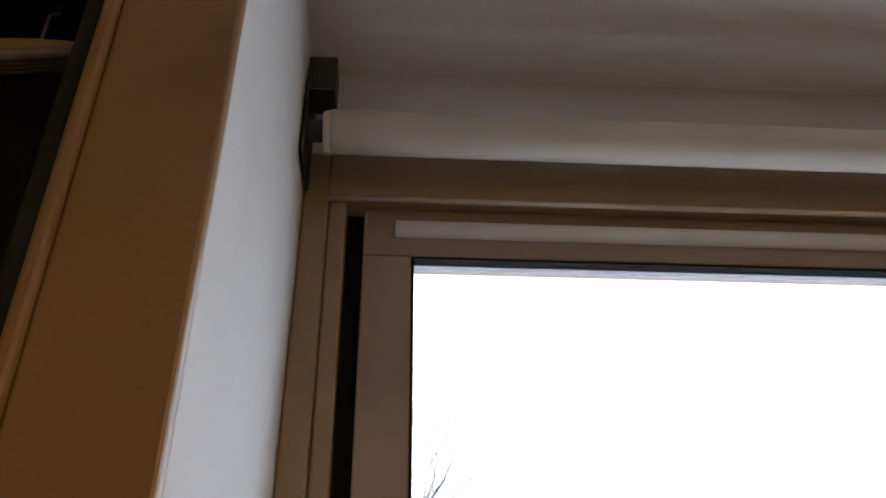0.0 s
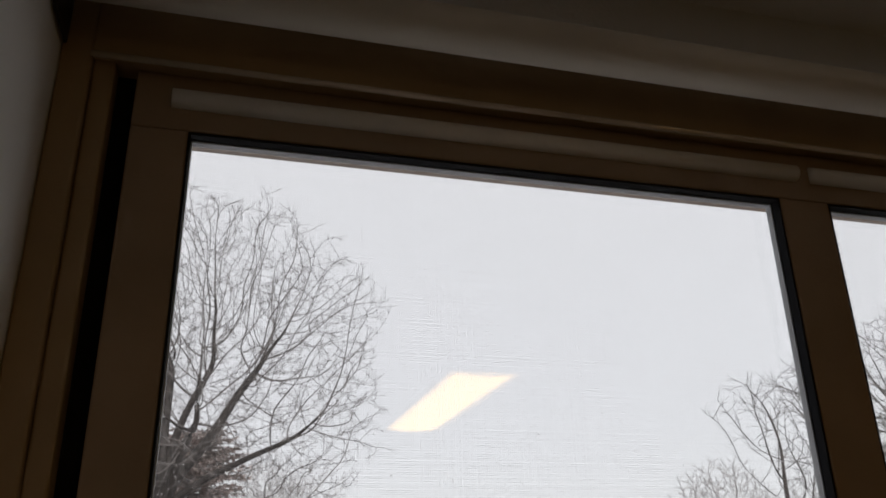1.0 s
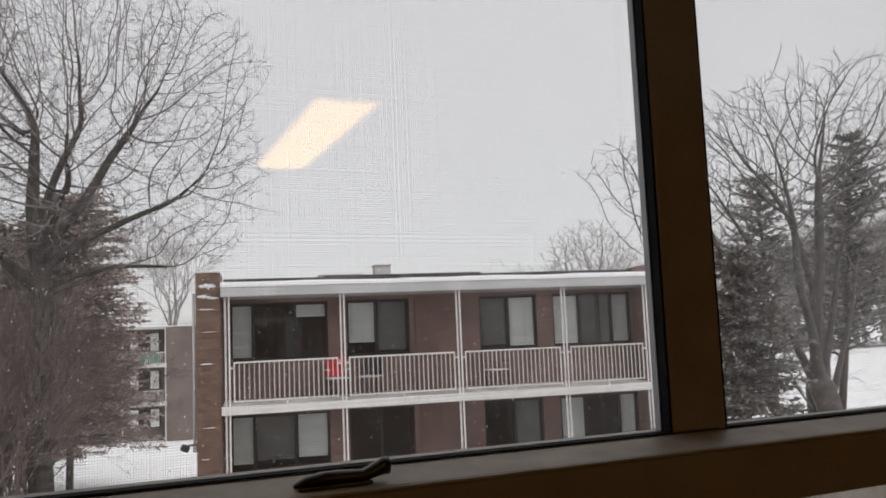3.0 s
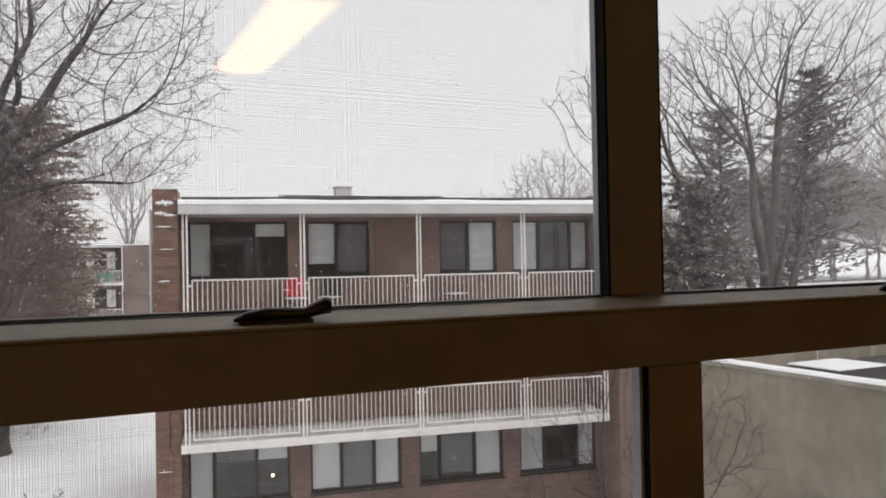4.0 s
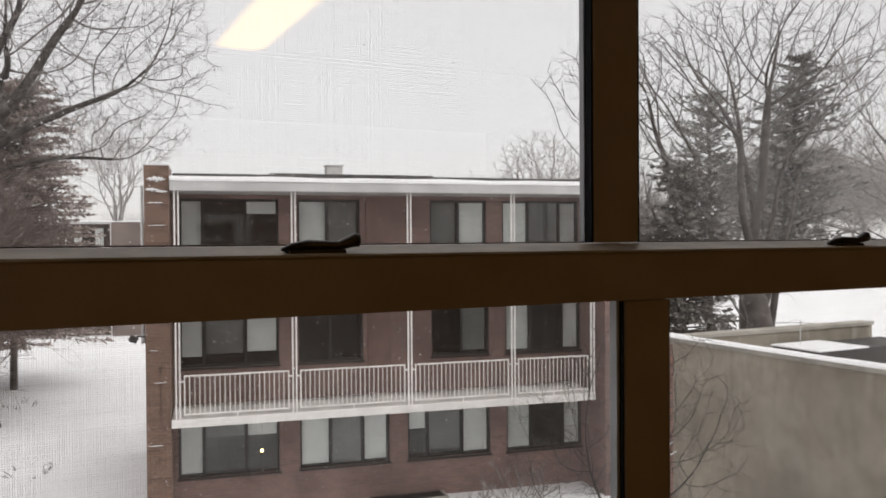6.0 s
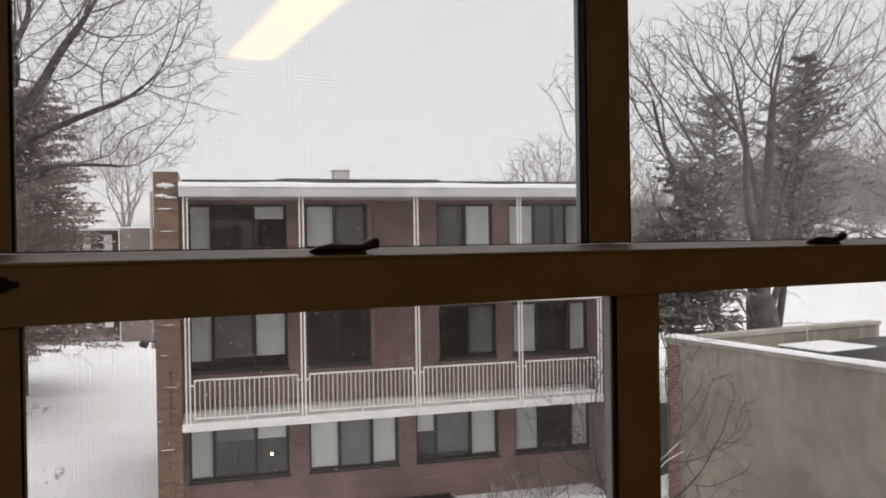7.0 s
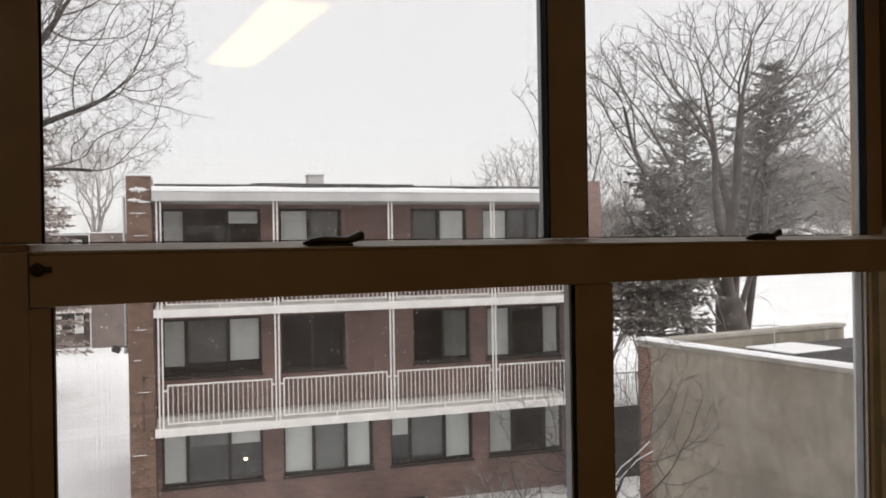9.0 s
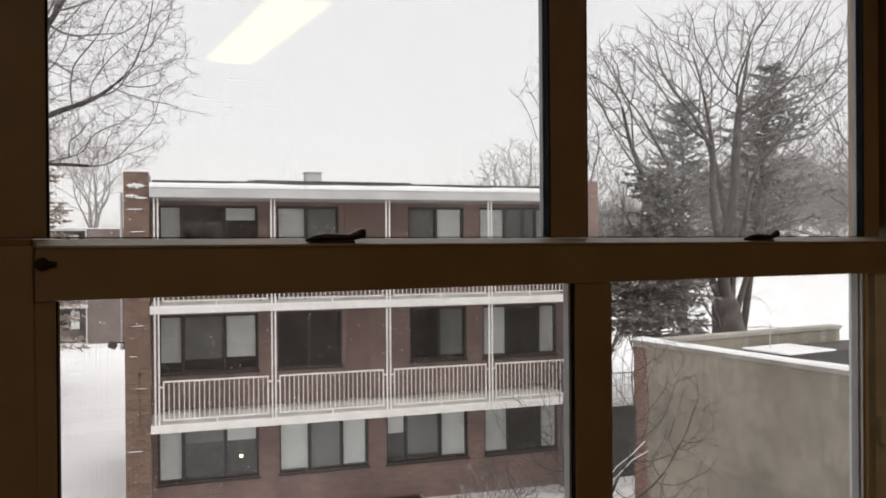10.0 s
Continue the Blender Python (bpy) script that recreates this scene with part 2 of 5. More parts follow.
BROWN_TWIG = material("brown_twigs", (0.225, 0.175, 0.16), 0.95, vary=0.3, scale=2, bump=0.2)
# grey and far twigs: snow haze is lightened into the base colour
BARK_GREY = material("grey_twigs", (0.30, 0.275, 0.262), 0.95, vary=0.25, scale=3, bump=0.2)
BARK_HAZED = material("hazed_far_twigs", (0.40, 0.38, 0.37), 0.95, vary=0.2, scale=1.5, bump=0.0)
NEEDLE = material("dark_needles", (0.22, 0.208, 0.19), 0.85, vary=0.45, scale=1.2, bump=0.0)
# pine and hedge tones are paler with distance: snow haze put into colour
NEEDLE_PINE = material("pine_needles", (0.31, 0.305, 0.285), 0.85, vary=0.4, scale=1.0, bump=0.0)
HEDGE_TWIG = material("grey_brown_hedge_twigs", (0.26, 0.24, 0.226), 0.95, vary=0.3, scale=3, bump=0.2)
NEEDLE_HAZED = material("haze_paled_pine_needles", (0.40, 0.40, 0.375), 0.85, vary=0.3, scale=1.0, bump=0.0)
OAK_TWIG = material("grey_oak_twigs", (0.19, 0.172, 0.163), 0.95, vary=0.3, scale=3, bump=0.3)
MAPLE_TWIG = material("dull_grey_twigs", (0.165, 0.152, 0.145), 0.95, vary=0.3, scale=3, bump=0.2)
# brown needles lightened well past real foliage to paint in the snow haze
THICKET = material("hazed_brownish_needles", (0.54, 0.46, 0.43), 0.95, vary=0.3, scale=1.0, bump=0.0)
ROAD = material("wet_road", (0.20, 0.195, 0.19), 0.7, vary=0.2, scale=0.4, bump=0.1)
FLOOD = material("dark_flood_lamp", (0.05, 0.045, 0.045), 0.5, metal=0.5, vary=0.2, scale=20, bump=0.05)
WARM_BULB = material("warm_bulb", (1, 0.8, 0.5), 0.5, vary=0, bump=0, emit=((1.0, 0.62, 0.25), 8.0))
WIRE = material("screen_wire", (0.26, 0.26, 0.27), 0.6, vary=0.05, scale=10, bump=0.0)


# ---- mesh kit ----
def box(bm, x0, x1, y0, y1, z0, z1, bevel=0.0):
    vs = [bm.verts.new((x, y, z)) for x in (x0, x1) for y in (y0, y1) for z in (z0, z1)]
    fs = [bm.faces.new([vs[i] for i in f]) for f in ((0, 1, 3, 2), (4, 6, 7, 5), (0, 4, 5, 1), (2, 3, 7, 6), (0, 2, 6, 4), (1, 5, 7, 3))]
    if bevel:
        es = {e for f in fs for e in f.edges}
        bmesh.ops.bevel(bm, geom=list(es), offset=bevel, segments=2, affect="EDGES", profile=0.5)


def rod(bm, a, b, r0, r1=None, sides=8):
    a, b = Vector(a), Vector(b)
    r1 = r0 if r1 is None else r1
    q = (b - a).to_track_quat("Z", "Y")
    rings = []
    for p, r in ((a, r0), (b, r1)):
        rings.append([bm.verts.new(p + q @ Vector((r * math.cos(2 * math.pi * k / sides), r * math.sin(2 * math.pi * k / sides), 0))) for k in range(sides)])
    for k in range(sides):
        bm.faces.new((rings[0][k], rings[0][(k + 1) % sides], rings[1][(k + 1) % sides], rings[1][k]))
    bm.faces.new(rings[0][::-1])
    bm.faces.new(rings[1])


def loop_tube(bm, pts, r, sides=6):
    """One skinned tube along a bent line."""
    pts = [Vector(q) for q in pts]
    rings = []
    for i, q in enumerate(pts):
        d = (pts[min(i + 1, len(pts) - 1)] - pts[max(i - 1, 0)]).normalized()
        a = d.cross(Vector((0.05, 1, 0.1))).normalized() if abs(d.y) < 0.9 else d.cross(Vector((0, 0, 1))).normalized()
        b = d.cross(a)
        rings.append([bm.verts.new(q + (a * math.cos(2 * math.pi * k / sides) + b * math.sin(2 * math.pi * k / sides)) * r) for k in range(sides)])
    for ra, rb in zip(rings, rings[1:]):
        for k in range(sides):
            bm.faces.new((ra[k], ra[(k + 1) % sides], rb[(k + 1) % sides], rb[k]))
    bm.faces.new(rings[0][::-1])
    bm.faces.new(rings[-1])


def finish(bm, name, mat, smooth=False):
    me = bpy.data.meshes.new(name)
    bmesh.ops.recalc_face_normals(bm, faces=bm.faces)
    bm.to_mesh(me)
    bm.free()
    me.materials.append(mat)
    if smooth:
        for p in me.polygons:
            p.use_smooth = True
    return me


def part(name, bm, mat, parent=None, label="", smooth=False):
    ob = new(name, finish(bm, name, mat, smooth))
    if parent:
        ob.parent = parent
    if label:
        tagged(ob, label)
    return ob


def box_part(name, dims, mat, parent=None, label="", bevel=0.0):
    bm = bmesh.new()
    box(bm, *dims, bevel=bevel)
    return part(name, bm, mat, parent, label)


def boxes_part(name, rows, mat, parent=None, label="", bevel=0.0):
    bm = bmesh.new()
    for r in rows:
        box(bm, *r, bevel=bevel)
    return part(name, bm, mat, parent, label)


def structure(name, rows, mat, label, bevel=0.0, category=""):
    ob = boxes_part(name, rows, mat, bevel=bevel)
    return tagged(ob, label, category or name.split("_")[0], kind="structure")


def thing(name, label, category, at=(0, 0, 0), rz=0.0, group="", kind=""):
    ob = new(name)
    ob.matrix_world = pose(*at, 0, 0, rz)
    return tagged(ob, label, category, group, kind)


def raw(name, verts, faces, mat, parent=None, label=""):
    me = bpy.data.meshes.new(name)
    me.from_pydata(verts, [], faces)
    me.materials.append(mat)
    ob = new(name, me)
    if parent:
        ob.parent = parent
    if label:
        tagged(ob, label)
    return ob

# ---- the room ----
FLOOR_Z, CEIL_Z = 5.38, 7.985
structure("floor", [(-2.6, 4.2, -6.2, 0.0, FLOOR_Z - 0.25, FLOOR_Z)], CARPET, "grey carpeted floor of the room")
structure("ceiling", [(-2.6, 4.2, -6.2, 0.30, CEIL_Z, CEIL_Z + 0.2)], CEIL, "off-white plaster ceiling over the window recess")
structure("wall_west", [(-2.8, -2.6, -6.2, 0.3, FLOOR_Z, CEIL_Z)], PLASTER, "plain white plaster side wall")
structure("wall_east", [(4.2, 4.4, -6.2, 0.3, FLOOR_Z, CEIL_Z)], PLASTER, "plain white plaster side wall")
structure("wall_south", [(-2.8, 4.4, -6.4, -6.2, FLOOR_Z, CEIL_Z)], PLASTER, "plain white plaster wall behind the viewer")
structure("wall_north", [(-2.6, -0.19, -0.01, 0.28, FLOOR_Z, CEIL_Z), (1.90, 2.7, -0.03, 0.12, FLOOR_Z, CEIL_Z), (2.7, 4.2, -0.03, 0.28, FLOOR_Z, CEIL_Z),
                         (-0.19, 1.90, 0.0, 0.28, FLOOR_Z, 6.02), (-0.19, 1.90, -0.02, 0.12, 7.832, CEIL_Z)], PLASTER, "white plaster window wall with a deep recess")
structure("wall_pier", [(-0.19, -0.117, -0.468, 0.27, FLOOR_Z, CEIL_Z)], PLASTER, "white plaster return beside the window", bevel=0.012, category="wall")
structure("facade_outside", [(-14, -0.19, 0.285, 0.45, -0.2, 8.9), (2.7, 13.1, 0.285, 0.45, -0.2, 8.9), (-0.19, 2.7, 0.285, 0.45, -0.2, 5.9), (-0.19, 2.7, 0.305, 0.45, 8.22, 8.9),
                             (-14, 13.1, -7.0, -6.5, -0.2, 8.9), (-14, -13.7, -6.5, 0.285, -0.2, 8.9), (12.8, 13.1, -6.5, 0.285, -0.2, 8.9)], BRICK, "brown brick outside of the viewer's own building", category="wall")
structure("roof_outside", [(-14.2, 13.3, -7.1, 0.50, 8.9, 9.15)], ROOFING, "flat roof over the viewer's own building", category="roof")

# ceiling light: long troffer with a warm diffuser
lamp = thing("ceiling_light", "long recessed ceiling light with a warm glowing diffuser", "lamp", (1.125, -2.84, CEIL_Z))
W, L = 0.152, 0.71
boxes_part("frame", [(-W - 0.03, -W, -L - 0.03, L + 0.03, -0.014, 0.0), (W, W + 0.03, -L - 0.03, L + 0.03, -0.014, 0.0),
                     (-W, W, -L - 0.03, -L, -0.014, 0.0), (-W, W, L, L + 0.03, -0.014, 0.0)], WHITE_METAL, lamp, "white metal trim", bevel=0.003)
bm = bmesh.new()
N = 8
ring = [(-W + 2 * W * k / N, -0.004 - 0.012 * math.sin(math.pi * k / N)) for k in range(N + 1)]
for (xa, za), (xb, zb) in zip(ring, ring[1:]):
    bm.faces.new([bm.verts.new(p) for p in ((xa, -L, za), (xb, -L, zb), (xb, L, zb), (xa, L, za))])
part("diffuser", bm, LAMP, lamp, "bowed acrylic diffuser lit from within")

# wooden casing at the recess corner, and the open dark wardrobe beside it
casing = thing("wall_casing", "tall stained wood casing board at the recess corner", "casing", (-0.165, -0.472, FLOOR_Z), kind="structure")
box_part("board", (-0.037, 0.051, -0.010, 0.003, 0, CEIL_Z - FLOOR_Z - 0.002), OAK, casing, bevel=0.003)
box_part("edge_strip", (-0.050, -0.0375, -0.014, 0.003, 0, CEIL_Z - FLOOR_Z - 0.002), OAK, casing, "paler rounded edge strip", bevel=0.004)

wardrobe = thing("wardrobe", "open black-lined wardrobe with a hanging rail", "wardrobe", (-0.216, -0.466, FLOOR_Z))
box_part("back_panel", (-0.9, 0.0, 0.36, 0.38, 0, 2.57), BLACK, wardrobe)
box_part("side_panel", (-0.02, 0.0, 0.0, 0.36, 0, 2.57), BLACK, wardrobe)
box_part("side_panel", (-0.9, -0.88, 0.0, 0.36, 0, 2.57), BLACK, wardrobe)
box_part("top_panel", (-0.88, -0.02, 0.0, 0.36, 2.55, 2.57), BLACK, wardrobe)
box_part("plinth", (-0.88, -0.02, 0.02, 0.36, 0, 0.08), BLACK, wardrobe)
bm = bmesh.new()
rod(bm, (-0.88, 0.17, 2.432), (-0.02, 0.17, 2.432), 0.009, 0.009, 12)
part("rail", bm, BRONZE, wardrobe, "dark metal hanging rail", smooth=True)

# hanger and cable loops on the rail
hanger = thing("coat_hanger", "pale wooden coat hanger on the wardrobe rail", "hanger", (-0.36, -0.296, FLOOR_Z + 2.432))
bm = bmesh.new()
arc = [(0.20 * k / 8, 0.004, -0.085 - 0.05 * (k / 8) ** 2) for k in range(-8, 9)]
rings = [[bm.verts.new(q) for q in ((x, -0.010, z - 0.013), (x, 0.010, z - 0.013), (x, 0.008, z + 0.013), (x, -0.008, z + 0.013))] for x, y, z in arc]
for ra, rb in zip(rings, rings[1:]):
    for k in range(4):
        bm.faces.new((ra[k], ra[(k + 1) % 4], rb[(k + 1) % 4], rb[k]))
bm.faces.new(rings[0])
bm.faces.new(rings[-1][::-1])
part("arms", bm, PALEWOOD, hanger)
bm = bmesh.new()
loop_tube(bm, [(0, 0, -0.075), (0, 0, -0.03), (0.0, 0.016, -0.010), (0.0, 0.012, 0.008), (0, 0.0, 0.012), (0, -0.012, 0.008)], 0.002)
part("hook", bm, ALU, hanger, "bent wire hook", smooth=True)
cable = thing("cable_coil", "loops of grey cable hung over the wardrobe rail", "cable", (-0.39, -0.296, FLOOR_Z + 2.432))
for k in range(4):
    bm = bmesh.new()
    w, deep = 0.13 + 0.012 * k, 0.155 + 0.008 * k
    y = -0.035 - 0.014 * k
    loop_tube(bm, [(w * math.sin(a * 0.314), y * 0.5 * (1 - math.cos(a * 0.314)), 0.012 - deep * 0.5 * (1 - math.cos(a * 0.314))) for a in range(21)], 0.0062)
    part("loop", bm, CABLE, cable, smooth=True)

# ---- the window ----
Z_BOT = 6.06                    # foot of the lower lights
UX = [(0.03, 0.83), (0.910, 1.695)]      # upper lights
UZ = (6.914, 7.682)
LX = [(0.037, 0.834), (0.912, 1.600)]    # lower lights
LZ = 6.836
LY = -0.067                     # face of the lower lights and the middle rail

win = thing("window_1", "tan painted metal window with four lights, closed", "window", kind="structure")
boxes_part("window_frame", [(-0.116, -0.082, -0.020, 0.10, Z_BOT - 0.06, 7.831), (-0.0812, -0.058, -0.010, 0.10, Z_BOT - 0.06, 7.831),
                            (1.776, 1.805, -0.010, 0.10, Z_BOT - 0.06, 7.831), (1.8055, 1.90, -0.020, 0.10, Z_BOT - 0.06, 7.831)], TAN_WARM, win, bevel=0.003)
boxes_part("head", [(-0.0835, 1.776, -0.0225, 0.10, 7.757, 7.8305)], TAN_WARM, win, "deep brown head board", bevel=0.003)
bm = bmesh.new()
rod(bm, (-0.0835, -0.0215, 7.757), (1.776, -0.0215, 7.757), 0.0042, 0.0042, 12)
part("head_lip", bm, SATIN_LIP, win, "thin satin lip under the head, sky light in its pale colour", smooth=True)
boxes_part("gasket", [(-0.0578, -0.0345, 0.022, 0.06, 6.93, 7.757), (1.7485, 1.7758, 0.022, 0.06, 6.93, 7.757)], RUBBER, win, "black rubber gasket")

# upper sash frame
def sash(name, xs, z0, z1, y, left, right, mull, depth=0.031):
    rows = [(left, xs[0][0], y, y + depth, z0, z1), (xs[1][1], right, y, y + depth, z0, z1), (xs[0][1], xs[1][0], y, y + depth, z0, z1)]
    ob = boxes_part(name, rows, TAN, win, bevel=0.0025)
    return ob

sash("upper_stiles", UX, UZ[0], UZ[1], 0.0, -0.034, 1.748, None)
boxes_part("upper_top_rail", [(-0.034, 1.748, 0.0, 0.05, UZ[1] + 0.0005, 7.7565)], TAN, win, bevel=0.002)
bm = bmesh.new()
for x0, x1, z in ((0.008, 0.862, 7.7175), (0.886, 1.72, 7.7175)):
    rod(bm, (x0, -0.001, z + 0.005), (x1, -0.001, z + 0.005), 0.0125, 0.0125, 14)
part("top_bead", bm, TAN_HIGHLIGHT, win, "rounded bead along the top rail, highlight in its pale colour", smooth=True)
for k, (x0, x1) in enumerate(UX):
    z0, z1 = UZ
    def rim(name, d, ya, yb, mat, lab):
        boxes_part(name, [(x0, x0 + d, ya, yb, z0, z1), (x1 - d, x1, ya, yb, z0, z1), (x0 + d, x1 - d, ya, yb, z1 - d, z1), (x0 + d, x1 - d, ya, yb, z0, z0 + d * 0.4)], mat, win, lab)
    rim("gasket", 0.003, 0.0015, 0.0172, RUBBER, "black rubber gasket")
    rim("glazing_stop", 0.0045, 0.0175, 0.028, ALU_PALE, "pale grey glazing stop")
    p = box_part("pane", (x0 + 0.004, x1 - 0.004, 0.0285, 0.0325, z0 + 0.001, z1 - 0.004), DUSTY_GLASS if k else GLASS, win, "dusty glass pane" if k else "clear glass pane")
    p.visible_shadow = False

# middle rail with its sloping ledge
bm = bmesh.new()
prof = [(LY, LZ), (LY, 6.899), (LY + 0.004, 6.903), (-0.002, 6.9115), (0.05, 6.9135), (0.05, LZ)]
x0, x1 = 0.014, 1.748
va = [bm.verts.new((x0, y, z)) for y, z in prof]
vb = [bm.verts.new((x1, y, z)) for y, z in prof]
for i in range(len(prof)):
    j = (i + 1) % len(prof)
    bm.faces.new((va[i], vb[i], vb[j], va[j]))
bm.faces.new(va[::-1])
bm.faces.new(vb)
part("middle_rail", bm, TAN, win, "deep tan middle rail with a sloping ledge")
boxes_part("rail_lip", [(0.016, 1.7475, LY - 0.0012, LY + 0.003, 6.9012, 6.9038)], WORN_LIT_EDGE, win, "worn pale edge of the ledge")
# thin paler sheet over the slope, standing in for the daylight on it
bm = bmesh.new()
rows = [[bm.verts.new((x, y, z)) for y, z in ((LY + 0.0045, 6.9042), (-0.0025, 6.9124), (-0.0025, 6.9118), (LY + 0.0045, 6.9036))] for x in (0.016, 1.7475)]
for k in range(4):
    bm.faces.new((rows[0][k], rows[1][k], rows[1][(k + 1) % 4], rows[0][(k + 1) % 4]))
bm.faces.new(rows[0][::-1])
bm.faces.new(rows[1])
part("ledge_top", bm, WORN_LIT_EDGE, win, "top of the sloping ledge, daylight in its paler colour")
boxes_part("left_stile", [(-0.0578, 0.0135, -0.061, 0.05, Z_BOT, 6.9035), (-0.0575, 0.0135, 0.002, 0.05, 6.9035, 6.9135)], TAN, win, bevel=0.002)
sash("lower_stiles", LX, Z_BOT, LZ - 0.001, LY + 0.004, 0.013, 1.604, None, 0.032)
boxes_part("bottom_rail", [(0.013, 1.748, LY + 0.004, 0.02, Z_BOT - 0.06, Z_BOT - 0.001)], TAN, win, bevel=0.002)
for k, (x0, x1) in enumerate(LX):
    z0, z1 = Z_BOT, LZ
    boxes_part("gasket", [(x0, x0 + 0.0025, -0.060, -0.053, z0, z1 - 0.002)], RUBBER, win, "black rubber gasket")
    boxes_part("gasket", [(x1 - 0.0025, x1, -0.060, -0.053, z0, z1 - 0.002)], TRACK if k else RUBBER, win, "grey edge strip" if k else "black rubber gasket")
    boxes_part("glazing_stop", [(x0, x0 + 0.005, -0.0525, -0.038, z0, z1 - 0.002), (x1 - 0.007, x1, -0.0525, -0.038, z0, z1 - 0.002)], ALU_PALE, win, "pale grey glazing stop")
    p = box_part("pane", (x0 + 0.004, x1 - 0.005, -0.0375, -0.0335, z0, z1 - 0.002), FILMED_GLASS if k else GLASS, win, "lightly filmed glass pane" if k else "clear glass pane")
    p.visible_shadow = False
# metal track and catch at the far lower side
boxes_part("track", [(1.6045, 1.622, -0.058, -0.034, Z_BOT, LZ - 0.002), (1.6225, 1.640, -0.044, -0.034, Z_BOT, LZ - 0.002), (1.6405, 1.664, -0.062, -0.034, Z_BOT, LZ - 0.002),
                     (1.6645, 1.748, -0.05, -0.034, Z_BOT, LZ - 0.002)], TRACK, win, "grey aluminium track", bevel=0.002)
boxes_part("catch", [(1.640, 1.662, -0.074, -0.0625, 6.47, 6.525), (1.648, 1.660, -0.080, -0.0625, 6.462, 6.472)], TRACK, win, "small metal catch", bevel=0.002)
# keyhole slot near the rail's end
bm = bmesh.new()
rod(bm, (0.022, LY - 0.004, 6.8815), (0.022, LY + 0.001, 6.8815), 0.0085, 0.0085, 14)
rod(bm, (0.026, LY - 0.006, 6.8815), (0.038, LY - 0.006, 6.8815), 0.004, 0.0035, 10)
part("stop_screw", bm, BRONZE, win, "dark bronze stop screw")

# latches on the ledge
def latch(x, flip=1):
    t = thing("window_latch", "dark bronze sash latch on the ledge of the middle rail", "latch", (x, -0.045, 6.9085), group="window latches")
    bm = bmesh.new()
    box(bm, -0.036, 0.034, -0.009, 0.009, -0.005, 0.001, bevel=0.002)
    part("base_plate", bm, BRONZE, t)
    bm = bmesh.new()
    prof = [(-0.040, 0.004, 0.004), (-0.030, 0.010, 0.007), (-0.012, 0.014, 0.009), (0.008, 0.0135, 0.009), (0.026, 0.012, 0.008), (0.046, 0.018, 0.0085), (0.052, 0.0175, 0.007)]
    rings = []
    for px, h, w in prof:
        rings.append([bm.verts.new((px, w * math.cos(a), -0.0005 + max(0.0, 0.92 * h * (0.5 + 0.5 * math.sin(a))) + (0.004 if px > 0.04 else 0.0))) for a in [2 * math.pi * k / 10 for k in range(10)]])
    for ra, rb in zip(rings, rings[1:]):
        for k in range(10):
            bm.faces.new((ra[k], ra[(k + 1) % 10], rb[(k + 1) % 10], rb[k]))
    bm.faces.new(rings[0])
    bm.faces.new(rings[-1][::-1])
    part("lever", bm, BRONZE, t, smooth=True)
    return t

latch(0.405)
latch(1.302)

# insect screens outside the wider lights, woven from fine wire
def screen(x0, x1, z0, z1, y, pitch=0.0025, w=0.00012):
    t = thing("insect_screen", "fine grey wire insect screen outside the glass", "screen", (0, y, 0), group="insect screens")
    v, f = [], []
    slip = random.Random(int(x0 * 1000 + z0 * 10))
    def strip(a, b, c, d):
        n = len(v)
        v.extend((a, b, c, d))
        f.append((n, n + 1, n + 2, n + 3))
    n = int((x1 - x0) / pitch)
    for k in range(n + 1):
        x = x0 + k * pitch + slip.uniform(-0.0005, 0.0005)
        strip((x - w, 0, z0), (x + w, 0, z0), (x + w, 0, z1), (x - w, 0, z1))
    n = int((z1 - z0) / pitch)
    for k in range(n + 1):
        z = z0 + k * pitch + slip.uniform(-0.0005, 0.0005)
        strip((x0, 0.0004, z - w), (x1, 0.0004, z - w), (x1, 0.0004, z + w), (x0, 0.0004, z + w))
    ob = raw("mesh", v, f, WIRE, t)
    tagged(ob, kind="stuff")
    boxes_part("screen_frame", [(x0 - 0.012, x0, -0.004, 0.004, z0, z1), (x1, x1 + 0.012, -0.004, 0.004, z0, z1), (x0 - 0.012, x1 + 0.012, -0.004, 0.004, z1, z1 + 0.012),
                                (x0 - 0.012, x1 + 0.012, -0.004, 0.004, z0 - 0.012, z0)], ALU, t)

screen(-0.02, 0.900, 6.905, 7.78, 0.072)
screen(0.930, 1.762, 6.905, 7.78, 0.072)
screen(-0.02, 0.915, Z_BOT + 0.01, 6.88, 0.066)
screen(0.945, 1.735, Z_BOT + 0.01, 6.88, 0.066)

# roller blind above the window
blind = thing("roller_blind", "rolled-up cream roller blind on a metal bracket", "blind", (0, -0.090, 7.813))
bm = bmesh.new()
rod(bm, (-0.078, 0, 0), (1.82, 0, 0), 0.029, 0.029, 28)
part("roll", bm, BLIND, blind, smooth=True)
bm = bmesh.new()
rod(bm, (-0.088, 0, 0), (-0.078, 0, 0), 0.026, 0.0285, 20)
part("end_cap", bm, BLIND, blind, smooth=True)
boxes_part("bracket", [(-0.1135, -0.1095, -0.02, 0.066, -0.05, 0.115), (-0.1095, -0.076, -0.02, 0.03, 0.055, 0.115), (-0.109, -0.089, -0.010, 0.010, -0.012, 0.012)], FLOOD, blind, "dark metal bracket", bevel=0.002)
boxes_part("bracket", [(1.826, 1.83, -0.02, 0.066, -0.05, 0.115)], FLOOD, blind, "dark metal bracket")

# ---- outside: ground ----
def ground_height(x, y):
    return 0.05 * noise.noise(Vector((x * 0.11, y * 0.11, 3.0))) + 0.02 * noise.noise(Vector((x * 0.5, y * 0.5, 8.0)))

